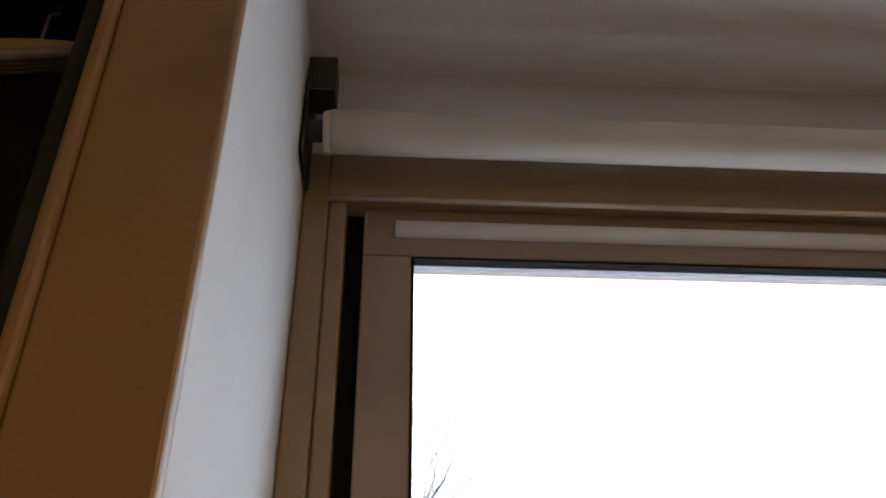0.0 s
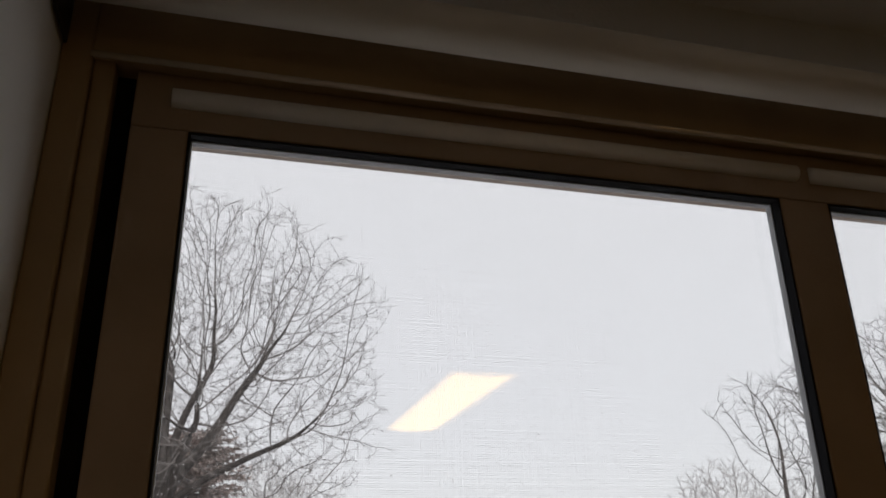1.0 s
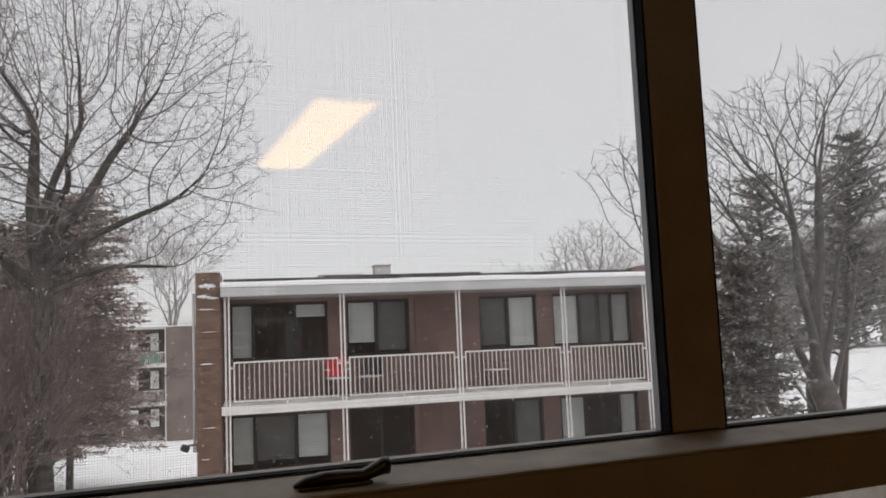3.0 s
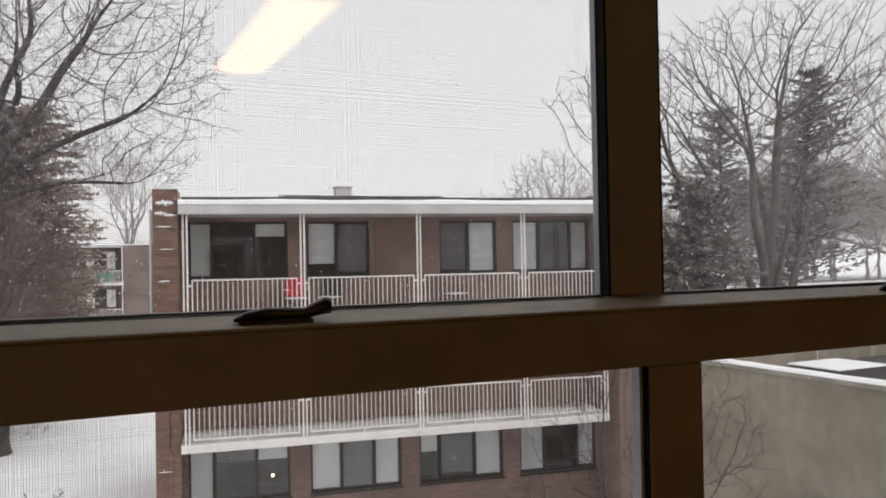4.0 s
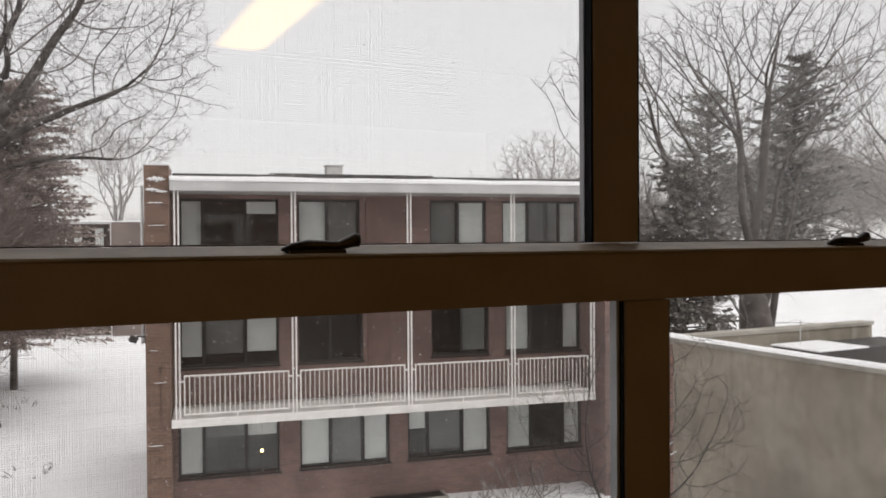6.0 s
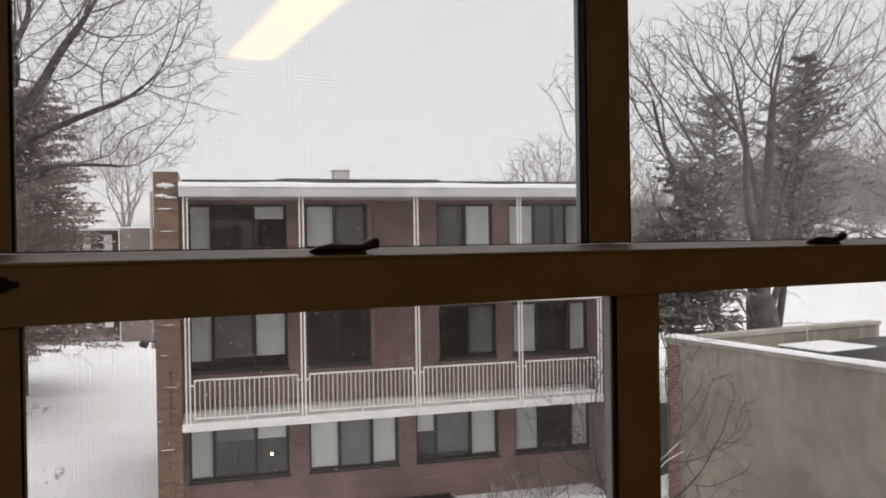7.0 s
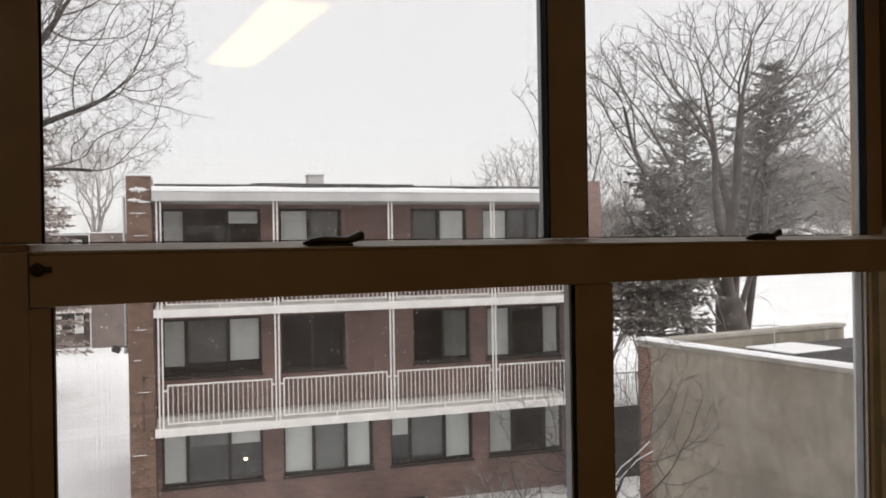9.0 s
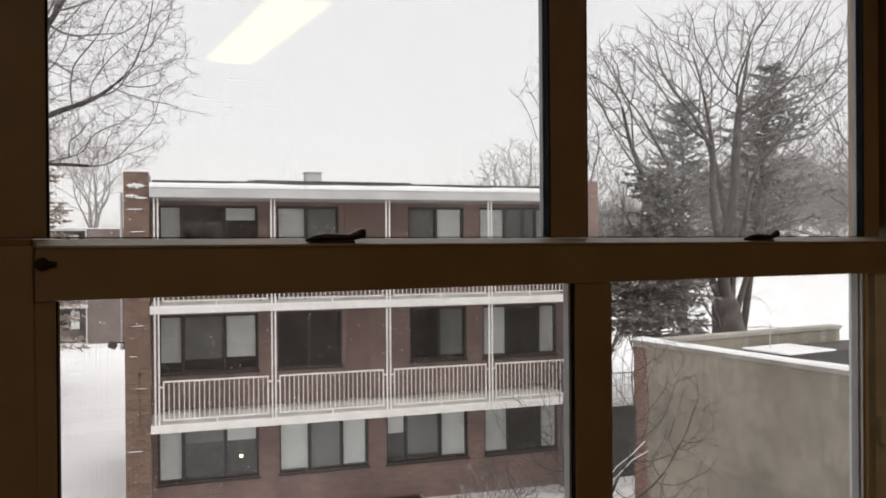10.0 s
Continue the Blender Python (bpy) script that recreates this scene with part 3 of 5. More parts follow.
v, f = [], []
xs = [-2500, -900, -400, -200, -120, -80, -60] + [-50 + 1.25 * i for i in range(97)] + [75, 90, 120, 180, 300, 500, 1000, 2500]
ys = [-300, -100, -30, -10] + [0.5 + 1.25 * i for i in range(76)] + [100, 115, 140, 180, 250, 400, 800, 1600, 3000]
for yy in ys:
    for xx in xs:
        v.append((xx, yy, ground_height(xx, yy) - 0.04 if abs(xx) < 60 and 0 < yy < 96 else -0.04))
nx = len(xs)
for j in range(len(ys) - 1):
    for i in range(nx - 1):
        f.append((j * nx + i, j * nx + i + 1, (j + 1) * nx + i + 1, (j + 1) * nx + i))
g = raw("ground", v, f, SNOW)
for p in g.data.polygons:
    p.use_smooth = True
tagged(g, "open ground under fresh uneven snow", "ground", kind="structure")

# ---- the brick apartment building opposite ----
BX, BY, BA = 3.005, 18.709, -9.998
SLABS = [(2.58, 2.77), (5.36, 5.55)]
POSTS = [0.02, 2.70, 5.57, 8.345, 10.62]
FV = 1.45                        # facade behind the balconies
END = 11.25
WINDOWS = {  # floor: (u0, u1, pane splits)
    0: [(-0.02, 2.46, (0.60, 1.63)), (2.98, 5.36, (3.79, 4.65)), (5.86, 8.22, (6.43, 7.42)), (8.71, 11.02, (9.48, 10.45))],
    1: [(0.02, 2.47, (0.61, 1.63)), (2.97, 4.66, (3.79,)), (6.54, 8.19, (7.40,)), (8.68, 10.98, (9.45, 10.42))],
    2: [(0.04, 2.48, (0.61, 1.64)), (2.96, 4.60, (3.74,)), (6.51, 8.13, (7.33,)), (8.60, 10.92, (9.40, 10.34))],
}
WZ = {0: (0.98, 2.36), 1: (3.74, 5.20), 2: (6.55, 7.98)}
BLINDS = {  # (floor, bay, pane): share of the pane that the blind covers, from the top
    (0, 0, 0): 1.0, (0, 0, 2): 0.30, (0, 1, 0): 1.0, (0, 1, 2): 1.0, (0, 2, 0): 0.42, (0, 2, 2): 1.0, (0, 3, 0): 1.0, (0, 3, 2): 1.0,
    (1, 0, 0): 0.86, (1, 0, 2): 0.80, (1, 3, 0): 1.0, (1, 3, 2): 1.0,
    (2, 0, 0): 1.0, (2, 0, 2): 0.24, (2, 1, 0): 0.80, (2, 2, 1): 1.0, (2, 3, 0): 1.0, (2, 3, 2): 1.0,
}
SHADES = {(0, 0, 1): 0.28, (0, 1, 1): 1.0, (0, 2, 1): 0.9, (1, 0, 1): 0.80, (1, 2, 1): 0.95, (2, 1, 1): 0.95, (2, 2, 0): 0.95}  # the same for grey shades

apt = thing("apartment_building", "brown brick apartment building with white balconies and snowy flat roof", "building", (BX, BY, 0), BA)


def pierced(u0, u1, z0, z1, holes, va, vb):
    """Boxes that fill a wall band but for its window openings."""
    rows, at = [], u0
    for h0, h1, hz0, hz1 in holes:
        rows += [(at, h0, va, vb, z0, z1), (h0, h1, va, vb, z0, hz0), (h0, h1, va, vb, hz1, z1)]
        at = h1
    rows.append((at, u1, va, vb, z0, z1))
    return [r for r in rows if r[1] > r[0] and r[5] > r[4]]


LEVELS = [(-0.3, 2.67), (2.67, 5.45), (5.45, 8.20)]
for lvl, (z0, z1) in enumerate(LEVELS):
    holes = [(a, b, *WZ[lvl]) for a, b, _ in WINDOWS[lvl]]
    boxes_part("wall", pierced(-0.13, END, z0, z1, holes, FV, FV + 0.30), BRICK, apt)
boxes_part("wall", [(-0.69, -0.13, FV + 0.30, 9.0, -0.3, 8.2), (END, END + 0.4, FV, 9.0, -0.3, 8.2), (-0.13, END, 8.7, 9.0, -0.3, 8.2)], BRICK, apt)
pier = boxes_part("pier", [(-0.68, -0.135, 0.0, FV + 0.298, -0.3, 8.66)], BRICK_PIER, apt, "projecting brick end pier dusted with snow")
boxes_part("pier", [(END - 0.25, END + 0.30, 0.0, FV + 0.298, -0.3, 8.66)], BRICK, apt, "projecting brick end pier")
# wind-driven snow caught on the pier
def snow_patch(u0, u1, zc, h, seed):
    rnd = random.Random(seed)
    bm = bmesh.new()
    n = 14
    top, bot = [], []
    for k in range(n + 1):
        u = u0 + (u1 - u0) * k / n
        edge = math.sin(math.pi * k / n) ** 0.6
        top.append(bm.verts.new((u, -0.012, zc + h * edge * rnd.uniform(0.3, 1.0))))
        bot.append(bm.verts.new((u, -0.014, zc - h * edge * rnd.uniform(0.2, 0.9))))
    mid = [bm.verts.new((u.co.x, -0.035, (u.co.z + d.co.z) / 2)) for u, d in zip(top, bot)]
    for k in range(n):
        bm.faces.new((top[k], top[k + 1], mid[k + 1], mid[k]))
        bm.faces.new((mid[k], mid[k + 1], bot[k + 1], bot[k]))
    part("snow_patch", bm, SNOW, pier)

for a in ((-0.62, -0.20, 8.34, 0.09, 1), (-0.66, -0.35, 8.10, 0.06, 2), (-0.45, -0.15, 8.06, 0.04, 3), (-0.63, -0.25, 7.80, 0.025, 4), (-0.55, -0.2, 7.28, 0.02, 5), (-0.60, -0.3, 6.55, 0.03, 6),
          (-0.55, -0.25, 5.1, 0.018, 7), (-0.6, -0.4, 4.4, 0.016, 8), (-0.5, -0.2, 3.65, 0.014, 9), (-0.62, -0.3, 2.2, 0.016, 10)):
    snow_patch(*a)
boxes_part("pier_snow", [(-0.70, -0.12, -0.02, FV + 0.3, 8.662, 8.70)], SNOW, apt, bevel=0.01)

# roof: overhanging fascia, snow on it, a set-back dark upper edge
boxes_part("fascia", [(-0.12, END - 0.26, -0.16, -0.10, 8.08, 8.30)], FASCIA, apt, "white roof fascia", bevel=0.01)
boxes_part("soffit", [(-0.12, END - 0.26, -0.098, FV, 8.08, 8.14)], SOFFIT, apt)
roof = boxes_part("roof", [(-0.12, END - 0.26, -0.098, FV, 8.142, 8.29), (-0.12, END + 0.39, FV, 8.98, 8.202, 8.46)], ROOFING, apt)
bm = bmesh.new()
n = 60
rows = []
for k in range(n + 1):
    u = -0.12 + (END - 0.15) * k / n
    h = 0.13 + 0.03 * noise.noise(Vector((u * 0.7, 2, 0)))
    rows.append([bm.verts.new(p) for p in ((u, -0.17, 8.302), (u, -0.16, 8.302 + h * 0.75), (u, 0.0, 8.30 + h), (u, FV - 0.05, 8.36 + h))])
for ra, rb in zip(rows, rows[1:]):
    for i in range(3):
        bm.faces.new((ra[i], rb[i], rb[i + 1], ra[i + 1]))
part("roof_snow", bm, SNOW, apt, "thick smooth snow along the eave", smooth=True)
boxes_part("upper_edge", [(-0.10, 2.4, FV - 0.04, FV + 0.1, 8.45, 8.60), (2.4, 6.6, FV - 0.04, FV + 0.1, 8.45, 8.635), (6.6, END + 0.3, FV - 0.04, FV + 0.1, 8.44, 8.60)], ROOFING, apt, "dark roof edging")
boxes_part("upper_snow", [(-0.08, END + 0.38, FV + 0.11, 8.9, 8.462, 8.60)], SNOW, apt, bevel=0.02)
for u, vv, w, h in ((4.1, 3.9, 0.46, 0.48), (2.5, 3.9, 1.2, 0.22)):
    vent = boxes_part("roof_vent", [(u, u + w, vv, vv + 0.5, 8.6, 8.6 + h), (u - 0.04, u + w + 0.04, vv - 0.04, vv + 0.54, 8.6 + h, 8.63 + h)], SOFFIT, apt, bevel=0.01)

# balconies
for s, (z0, z1) in enumerate(SLABS):
    slab = boxes_part("balcony_slab", [(-0.125, 10.68, -0.06, FV - 0.002, z0, z1)], WHITE_PAINT, apt, "white balcony slab", bevel=0.008)
    bm = bmesh.new()
    n = 70
    rws = []
    for k in range(n + 1):
        u = -0.10 + 10.74 * k / n
        h = 0.030 + 0.015 * noise.noise(Vector((u * 0.9, 5 + s, 0)))
        rws.append([bm.verts.new(p) for p in ((u, 0.10, z1 + 0.002), (u, 0.3, z1 + h), (u, 0.9, z1 + h * 1.3), (u, FV - 0.02, z1 + h * 1.8), (u, FV - 0.02, z1 + 0.002))])
    for ra, rb in zip(rws, rws[1:]):
        for i in range(4):
            bm.faces.new((ra[i], rb[i], rb[i + 1], ra[i + 1]))
    part("slab_snow", bm, THIN_SNOW, slab, "thin trodden snow over the balcony floor", smooth=True)
bm = bmesh.new()
box(bm, -0.0085, 0.0085, -0.0085, 0.0085, 0, 0.86)
picket_mesh = finish(bm, "picket", WHITE_PAINT)
for s, (z0, z1) in enumerate(SLABS):
    top = SLABS[1][0] if s == 0 else 8.08
    for u in POSTS:
        for du in (-0.042, 0.042):
            box_part("post", (u + du - 0.018, u + du + 0.018, -0.018, 0.018, z1 + 0.001, top - 0.001), WHITE_PAINT, apt)
    for ua, ub in zip(POSTS, POSTS[1:]):
        rail = boxes_part("railing", [(ua + 0.13, ub - 0.13, -0.022, 0.022, z1 + 0.985, z1 + 1.02), (ua + 0.13, ub - 0.13, -0.015, 0.015, z1 + 0.095, z1 + 0.125),
                                      (ua + 0.061, ua + 0.16, -0.015, 0.015, z1 + 0.86, z1 + 0.90), (ub - 0.16, ub - 0.061, -0.015, 0.015, z1 + 0.86, z1 + 0.90),
                                      (ua + 0.13, ua + 0.16, -0.015, 0.015, z1 + 0.1255, z1 + 0.984), (ub - 0.16, ub - 0.13, -0.015, 0.015, z1 + 0.1255, z1 + 0.984),
                                      ((ua + ub) / 2 - 0.015, (ua + ub) / 2 + 0.015, -0.02, 0.02, z1 + 0.001, z1 + 0.094)], WHITE_PAINT, apt, "white picket railing")
        n = round((ub - ua - 0.30) / 0.112)
        for k in range(1, n):
            pk = new("picket", picket_mesh)
            pk.parent = rail
            pk.location = (ua + 0.145 + (ub - ua - 0.29) * k / n, 0, z1 + 0.1252)

# windows of the facade, each with its panes, blinds and a room coloured dark for shade
for lvl, bays in WINDOWS.items():
    z0, z1 = WZ[lvl]
    for b, (u0, u1, cuts) in enumerate(bays):
        w = boxes_part("window", [(u0, u1, FV + 0.06, FV + 0.14, z0, z0 + 0.06), (u0, u1, FV + 0.06, FV + 0.14, z1 - 0.06, z1), (u0, u0 + 0.05, FV + 0.06, FV + 0.14, z0 + 0.06, z1 - 0.06),
                                  (u1 - 0.05, u1, FV + 0.06, FV + 0.14, z0 + 0.06, z1 - 0.06)] +
                       [(c - 0.035, c + 0.035, FV + 0.06, FV + 0.14, z0 + 0.06, z1 - 0.06) for c in cuts], WIN_FRAME, apt, "dark framed window")
        box_part("sill", (u0 - 0.03, u1 + 0.03, FV - 0.05, FV + 0.06, z0 - 0.05, z0 - 0.001), WIN_FRAME, w)
        edges = [u0 + 0.015] + list(cuts) + [u1 - 0.015]
        for p, (a, c) in enumerate(zip(edges, edges[1:])):
            pane = box_part("pane", (a + 0.036, c - 0.036, FV + 0.095, FV + 0.10, z0 + 0.061, z1 - 0.061), FAR_GLASS, w)
            pane.visible_shadow = False
            share = BLINDS.get((lvl, b, p), 0)
            if share:
                h = (z1 - z0 - 0.14) * share
                n = max(3, int(h / 0.05))
                rws = []
                for k in range(n):
                    zt = z1 - 0.07 - h * k / n
                    rws.append((a + 0.05, c - 0.05, FV + 0.16, FV + 0.175, zt - h / n + 0.006, zt))
                boxes_part("blind", rws, BLIND_WHITE, w, "white slatted blind, partly drawn" if share < 1 else "white slatted blind, drawn")
            dim = SHADES.get((lvl, b, p), 0)
            if dim:
                h = (z1 - z0 - 0.14) * dim
                boxes_part("shade", [(a + 0.05, c - 0.05, FV + 0.19, FV + 0.196, z1 - 0.07 - h, z1 - 0.07), (a + 0.05, c - 0.05, FV + 0.185, FV + 0.20, z1 - 0.09 - h, z1 - 0.07 - h)], SHADE_GREY, w, "grey roller shade, drawn down")
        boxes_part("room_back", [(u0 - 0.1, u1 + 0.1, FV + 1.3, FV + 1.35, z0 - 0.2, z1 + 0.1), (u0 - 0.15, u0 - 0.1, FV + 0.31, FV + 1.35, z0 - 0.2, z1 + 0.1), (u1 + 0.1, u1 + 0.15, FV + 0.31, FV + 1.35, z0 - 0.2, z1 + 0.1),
                                 (u0 - 0.1, u1 + 0.1, FV + 0.31, FV + 1.3, z0 - 0.25, z0 - 0.2), (u0 - 0.1, u1 + 0.1, FV + 0.31, FV + 1.3, z1 + 0.1, z1 + 0.15)], INTERIOR, w, "room behind the glass, its dimness in the dark wall colour")
# small dark wall vents under the lower balcony
for u in (2.60, 8.35):
    boxes_part("wall_vent", [(u, u + 0.26, FV - 0.03, FV - 0.002, 2.40 + 0.022 * k, 2.413 + 0.022 * k) for k in range(5)] + [(u - 0.012, u, FV - 0.035, FV - 0.002, 2.39, 2.515), (u + 0.26, u + 0.272, FV - 0.035, FV - 0.002, 2.39, 2.515)], WIN_FRAME, apt, "small dark louvred vent")
# brown doors onto the balconies
for lvl, (ua, ub) in ((1, (4.78, 5.42)), (2, (4.75, 5.38))):
    z0 = SLABS[lvl - 1][1] + 0.06
    d = boxes_part("door", [(ua, ub, FV - 0.03, FV - 0.004, z0, z0 + 2.38)], DOOR_BROWN, apt, "closed brown balcony door", bevel=0.006)
    boxes_part("door_handle", [(ua + 0.06, ua + 0.10, FV - 0.08, FV - 0.031, z0 + 0.98, z0 + 1.02)], FLOOD, d)
# small lamp seen through a ground floor window
table_lamp = thing("table_lamp", "small lit warm lamp behind a ground floor window", "lamp", (BX + 2.05 * math.cos(radians(BA)) - 2.0 * math.sin(radians(BA)), BY + 2.05 * math.sin(radians(BA)) + 2.0 * math.cos(radians(BA)), 0.783))
bm = bmesh.new()
bmesh.ops.create_icosphere(bm, subdivisions=2, radius=0.04, matrix=Matrix.Translation((0, 0, 0.62)))
part("bulb", bm, WARM_BULB, table_lamp, smooth=True)
bm = bmesh.new()
rod(bm, (0, 0, 0), (0, 0, 0.03), 0.08, 0.07, 12)
rod(bm, (0, 0, 0.03), (0, 0, 0.57), 0.015, 0.015, 8)
part("stand", bm, FLOOD, table_lamp)

# downpipe, wire and flood lamp on the pier
bm = bmesh.new()
rod(bm, (-0.74, 0.25, 4.75), (-0.74, 0.25, 8.2), 0.035, 0.035, 10)
rod(bm, (-0.74, 0.25, 4.55), (-0.74, 0.25, 4.75), 0.055, 0.05, 10)
part("downpipe", bm, FASCIA, apt, "pale downpipe on the pier's side", smooth=True)
bm = bmesh.new()
rod(bm, (-0.69, 0.12, 4.72), (-0.86, 0.05, 4.74), 0.02, 0.02, 8)
part("flood_arm", bm, FLOOD, apt)
bm = bmesh.new()
box(bm, -0.09, 0.09, -0.06, 0.06, -0.07, 0.07, bevel=0.02)
fl = part("flood_lamp", bm, FLOOD, apt, "dark weathered flood lamp")
fl.matrix_local = pose(-0.94, 0.02, 4.68, 25, 20, 30)
bm = bmesh.new()
loop_tube(bm, [(-0.36, -0.012, 4.0), (-0.36, -0.012, 3.2), (-0.36, -0.012, 2.75), (-0.33, -0.012, 2.66), (-0.22, -0.012, 2.62), (-0.1, -0.03, 2.62)], 0.006)
rod(bm, (-0.36, -0.02, 4.0), (-0.1, -0.02, 3.98), 0.008, 0.008, 6)
rod(bm, (-0.36, -0.03, 4.03), (-0.36, -0.03, 3.97), 0.03, 0.03, 8)
part("conduit", bm, FLOOD, apt, "thin dark conduit")

# chairs on the upper balcony
def garden_chair(u, vv, rz, cloth, label):
    p = Matrix.Translation((BX, BY, 0)) @ Matrix.Rotation(radians(BA), 4, "Z") @ Vector((u, vv, SLABS[1][1] + 0.055))
    t = thing("balcony_chair", label, "chair", p, BA + rz, group="balcony chairs")
    bm = bmesh.new()
    box(bm, -0.24, 0.24, -0.24, 0.24, 0.42, 0.45, bevel=0.012)
    part("seat", bm, SNOW, t, "seat heaped with snow")
    bm = bmesh.new()
    box(bm, -0.235, 0.235, 0.20, 0.235, 0.47, 0.95, bevel=0.014)
    part("backrest", bm, cloth, t)
    for x in (-0.22, 0.22):
        for y in (-0.21, 0.21):
            bm = bmesh.new()
            rod(bm, (x, y, -0.05), (x, y, 0.42), 0.014, 0.014, 8)
            part("leg", bm, FLOOD, t)
        bm = bmesh.new()
        box(bm, x * 1.18 - 0.03, x * 1.18 + 0.03, -0.22, 0.2, 0.63, 0.66, bevel=0.008)
        part("armrest", bm, WHITE_PAINT if cloth is RED_CLOTH else FLOOD, t)

garden_chair(2.62, 0.78, 8, RED_CLOTH, "red-backed garden chair with snow on its seat")
garden_chair(3.45, 0.85, -25, FLOOD, "dark garden chair with snow on its seat")
garden_chair(6.75, 0.85, 12, DOOR_BROWN, "brown garden chair with snow on its seat")

# low terrace wall with a picket fence beyond the building's end
terrace = thing("terrace_wall", "low dark brick terrace wall with snow and a white picket fence", "wall", (BX, BY, 0), BA, kind="structure")
box_part("wall", (END + 0.42, 19.0, FV, FV + 0.3, -0.3, 2.08), WIN_FRAME, terrace)
box_part("coping", (END + 0.42, 19.0, FV - 0.04, FV + 0.34, 2.081, 2.16), SNOW, terrace, bevel=0.01)
rail = boxes_part("fence_rail", [(END + 0.45, 19.0, FV + 0.13, FV + 0.17, 3.02, 3.06), (END + 0.45, 19.0, FV + 0.135, FV + 0.165, 2.25, 2.28)], WHITE_PAINT, terrace)
for k in range(52):
    pk = new("picket", picket_mesh)
    pk.parent = rail
    pk.location = (END + 0.5 + 0.14 * k, FV + 0.15, 2.162)

# ---- stuccoed low wing with a parapet ----
wing = thing("low_wing", "flat-roofed wing in weathered grey stucco with a snow-topped parapet", "building", (0, 0, 0))
WX0, WX1, WY0, WY1, WZT = 12.70, 19.55, 0.5, 13.36, 4.62
boxes_part("wall", [(WX0, WX0 + 0.30, WY0, WY1 - 0.45, -0.3, WZT)], STUCCO, wing, "stained grey stucco wall")
boxes_part("wall", [(WX0 + 0.30, WX1, WY1 - 0.30, WY1, -0.3, WZT)], STUCCO, wing, "stained grey stucco wall")
boxes_part("coping", [(WX0 - 0.04, WX0 + 0.34, WY0, WY1 + 0.04, WZT + 0.001, WZT + 0.09), (WX0 + 0.341, WX1 + 0.04, WY1 - 0.34, WY1 + 0.04, WZT + 0.001, WZT + 0.09)], COPING, wing, "pale concrete coping", bevel=0.008)
bm = bmesh.new()
rws = []
for k in range(61):
    y = WY0 + (WY1 - WY0) * k / 60
    h = 0.045 + 0.02 * noise.noise(Vector((y * 0.8, 9, 1)))
    rws.append([bm.verts.new(p) for p in ((WX0 - 0.03, y, WZT + 0.091), (WX0 + 0.02, y, WZT + 0.09 + h), (WX0 + 0.28, y, WZT + 0.09 + h), (WX0 + 0.33, y, WZT + 0.091))])
for ra, rb in zip(rws, rws[1:]):
    for i in range(3):
        bm.faces.new((ra[i], rb[i], rb[i + 1], ra[i + 1]))
part("coping_snow", bm, SNOW, wing, "snow along the coping", smooth=True)
boxes_part("roof", [(WX0 + 0.301, WX1 + 3.0, WY0, WY1 - 0.301, 3.7, 3.95)], SNOW, wing, "snow-covered flat roof")
boxes_part("roof_hatch", [(15.6, 19.4, 11.5, 12.75, 3.951, 4.36)], WIN_FRAME, wing, "dark raised roof hatch", bevel=0.01)
boxes_part("hatch_snow", [(15.55, 17.2, 11.42, 12.8, 4.361, 4.40)], SNOW, wing, bevel=0.02)
bm = bmesh.new()
rod(bm, (16.1, 12.4, 3.95), (16.1, 12.4, 5.0), 0.012, 0.008, 6)
part("roof_rod", bm, FASCIA, wing, "thin pale rod")

# brick return at the wing's corner, brick by brick
corner = boxes_part("brick_corner", [(WX0 + 0.004, WX0 + 0.30, WY1 - 0.446, WY1 - 0.002, -0.3, WZT)], MORTAR, wing, "red brick corner with pale joints")
bm = bmesh.new()
box(bm, -0.006, 0.05, -0.1025, 0.1025, -0.0285, 0.0285)
brick_mesh = finish(bm, "brick", BRICK_RED)
bm = bmesh.new()
box(bm, -0.006, 0.05, -0.0485, 0.0485, -0.0285, 0.0285)
half_mesh = finish(bm, "brick", BRICK_RED)
for c in range(64):
    z = 0.02 + 0.0715 * c
    if z > WZT - 0.03:
        break
    spans = ((-0.335, brick_mesh), (-0.115, brick_mesh)) if c % 2 else ((-0.39, half_mesh), (-0.225, brick_mesh), (-0.06, half_mesh))
    for dy, me in spans:
        b = new("brick", me)
        b.parent = corner
        b.location = (WX0 + random.uniform(-0.002, 0.003), WY1 + dy, z)

# ---- trees ----
class Wood:
    """Collects tapered tubes as one mesh."""
    def __init__(self):
        self.v, self.f = [], []

    def tube(self, pts, radii, sides):
        start = len(self.v)
        for i, (p, r) in enumerate(zip(pts, radii)):
            d = (pts[min(i + 1, len(pts) - 1)] - pts[max(i - 1, 0)])
            d = d.normalized() if d.length > 1e-6 else Vector((0, 0, 1))
            a = d.orthogonal().normalized()
            b = d.cross(a)
            for k in range(sides):
                t = 2 * math.pi * k / sides
                self.v.append(tuple(p + (a * math.cos(t) + b * math.sin(t)) * r))
        for i in range(len(pts) - 1):
            for k in range(sides):
                j = (k + 1) % sides
                s = start + i * sides
                self.f.append((s + k, s + j, s + sides + j, s + sides + k))


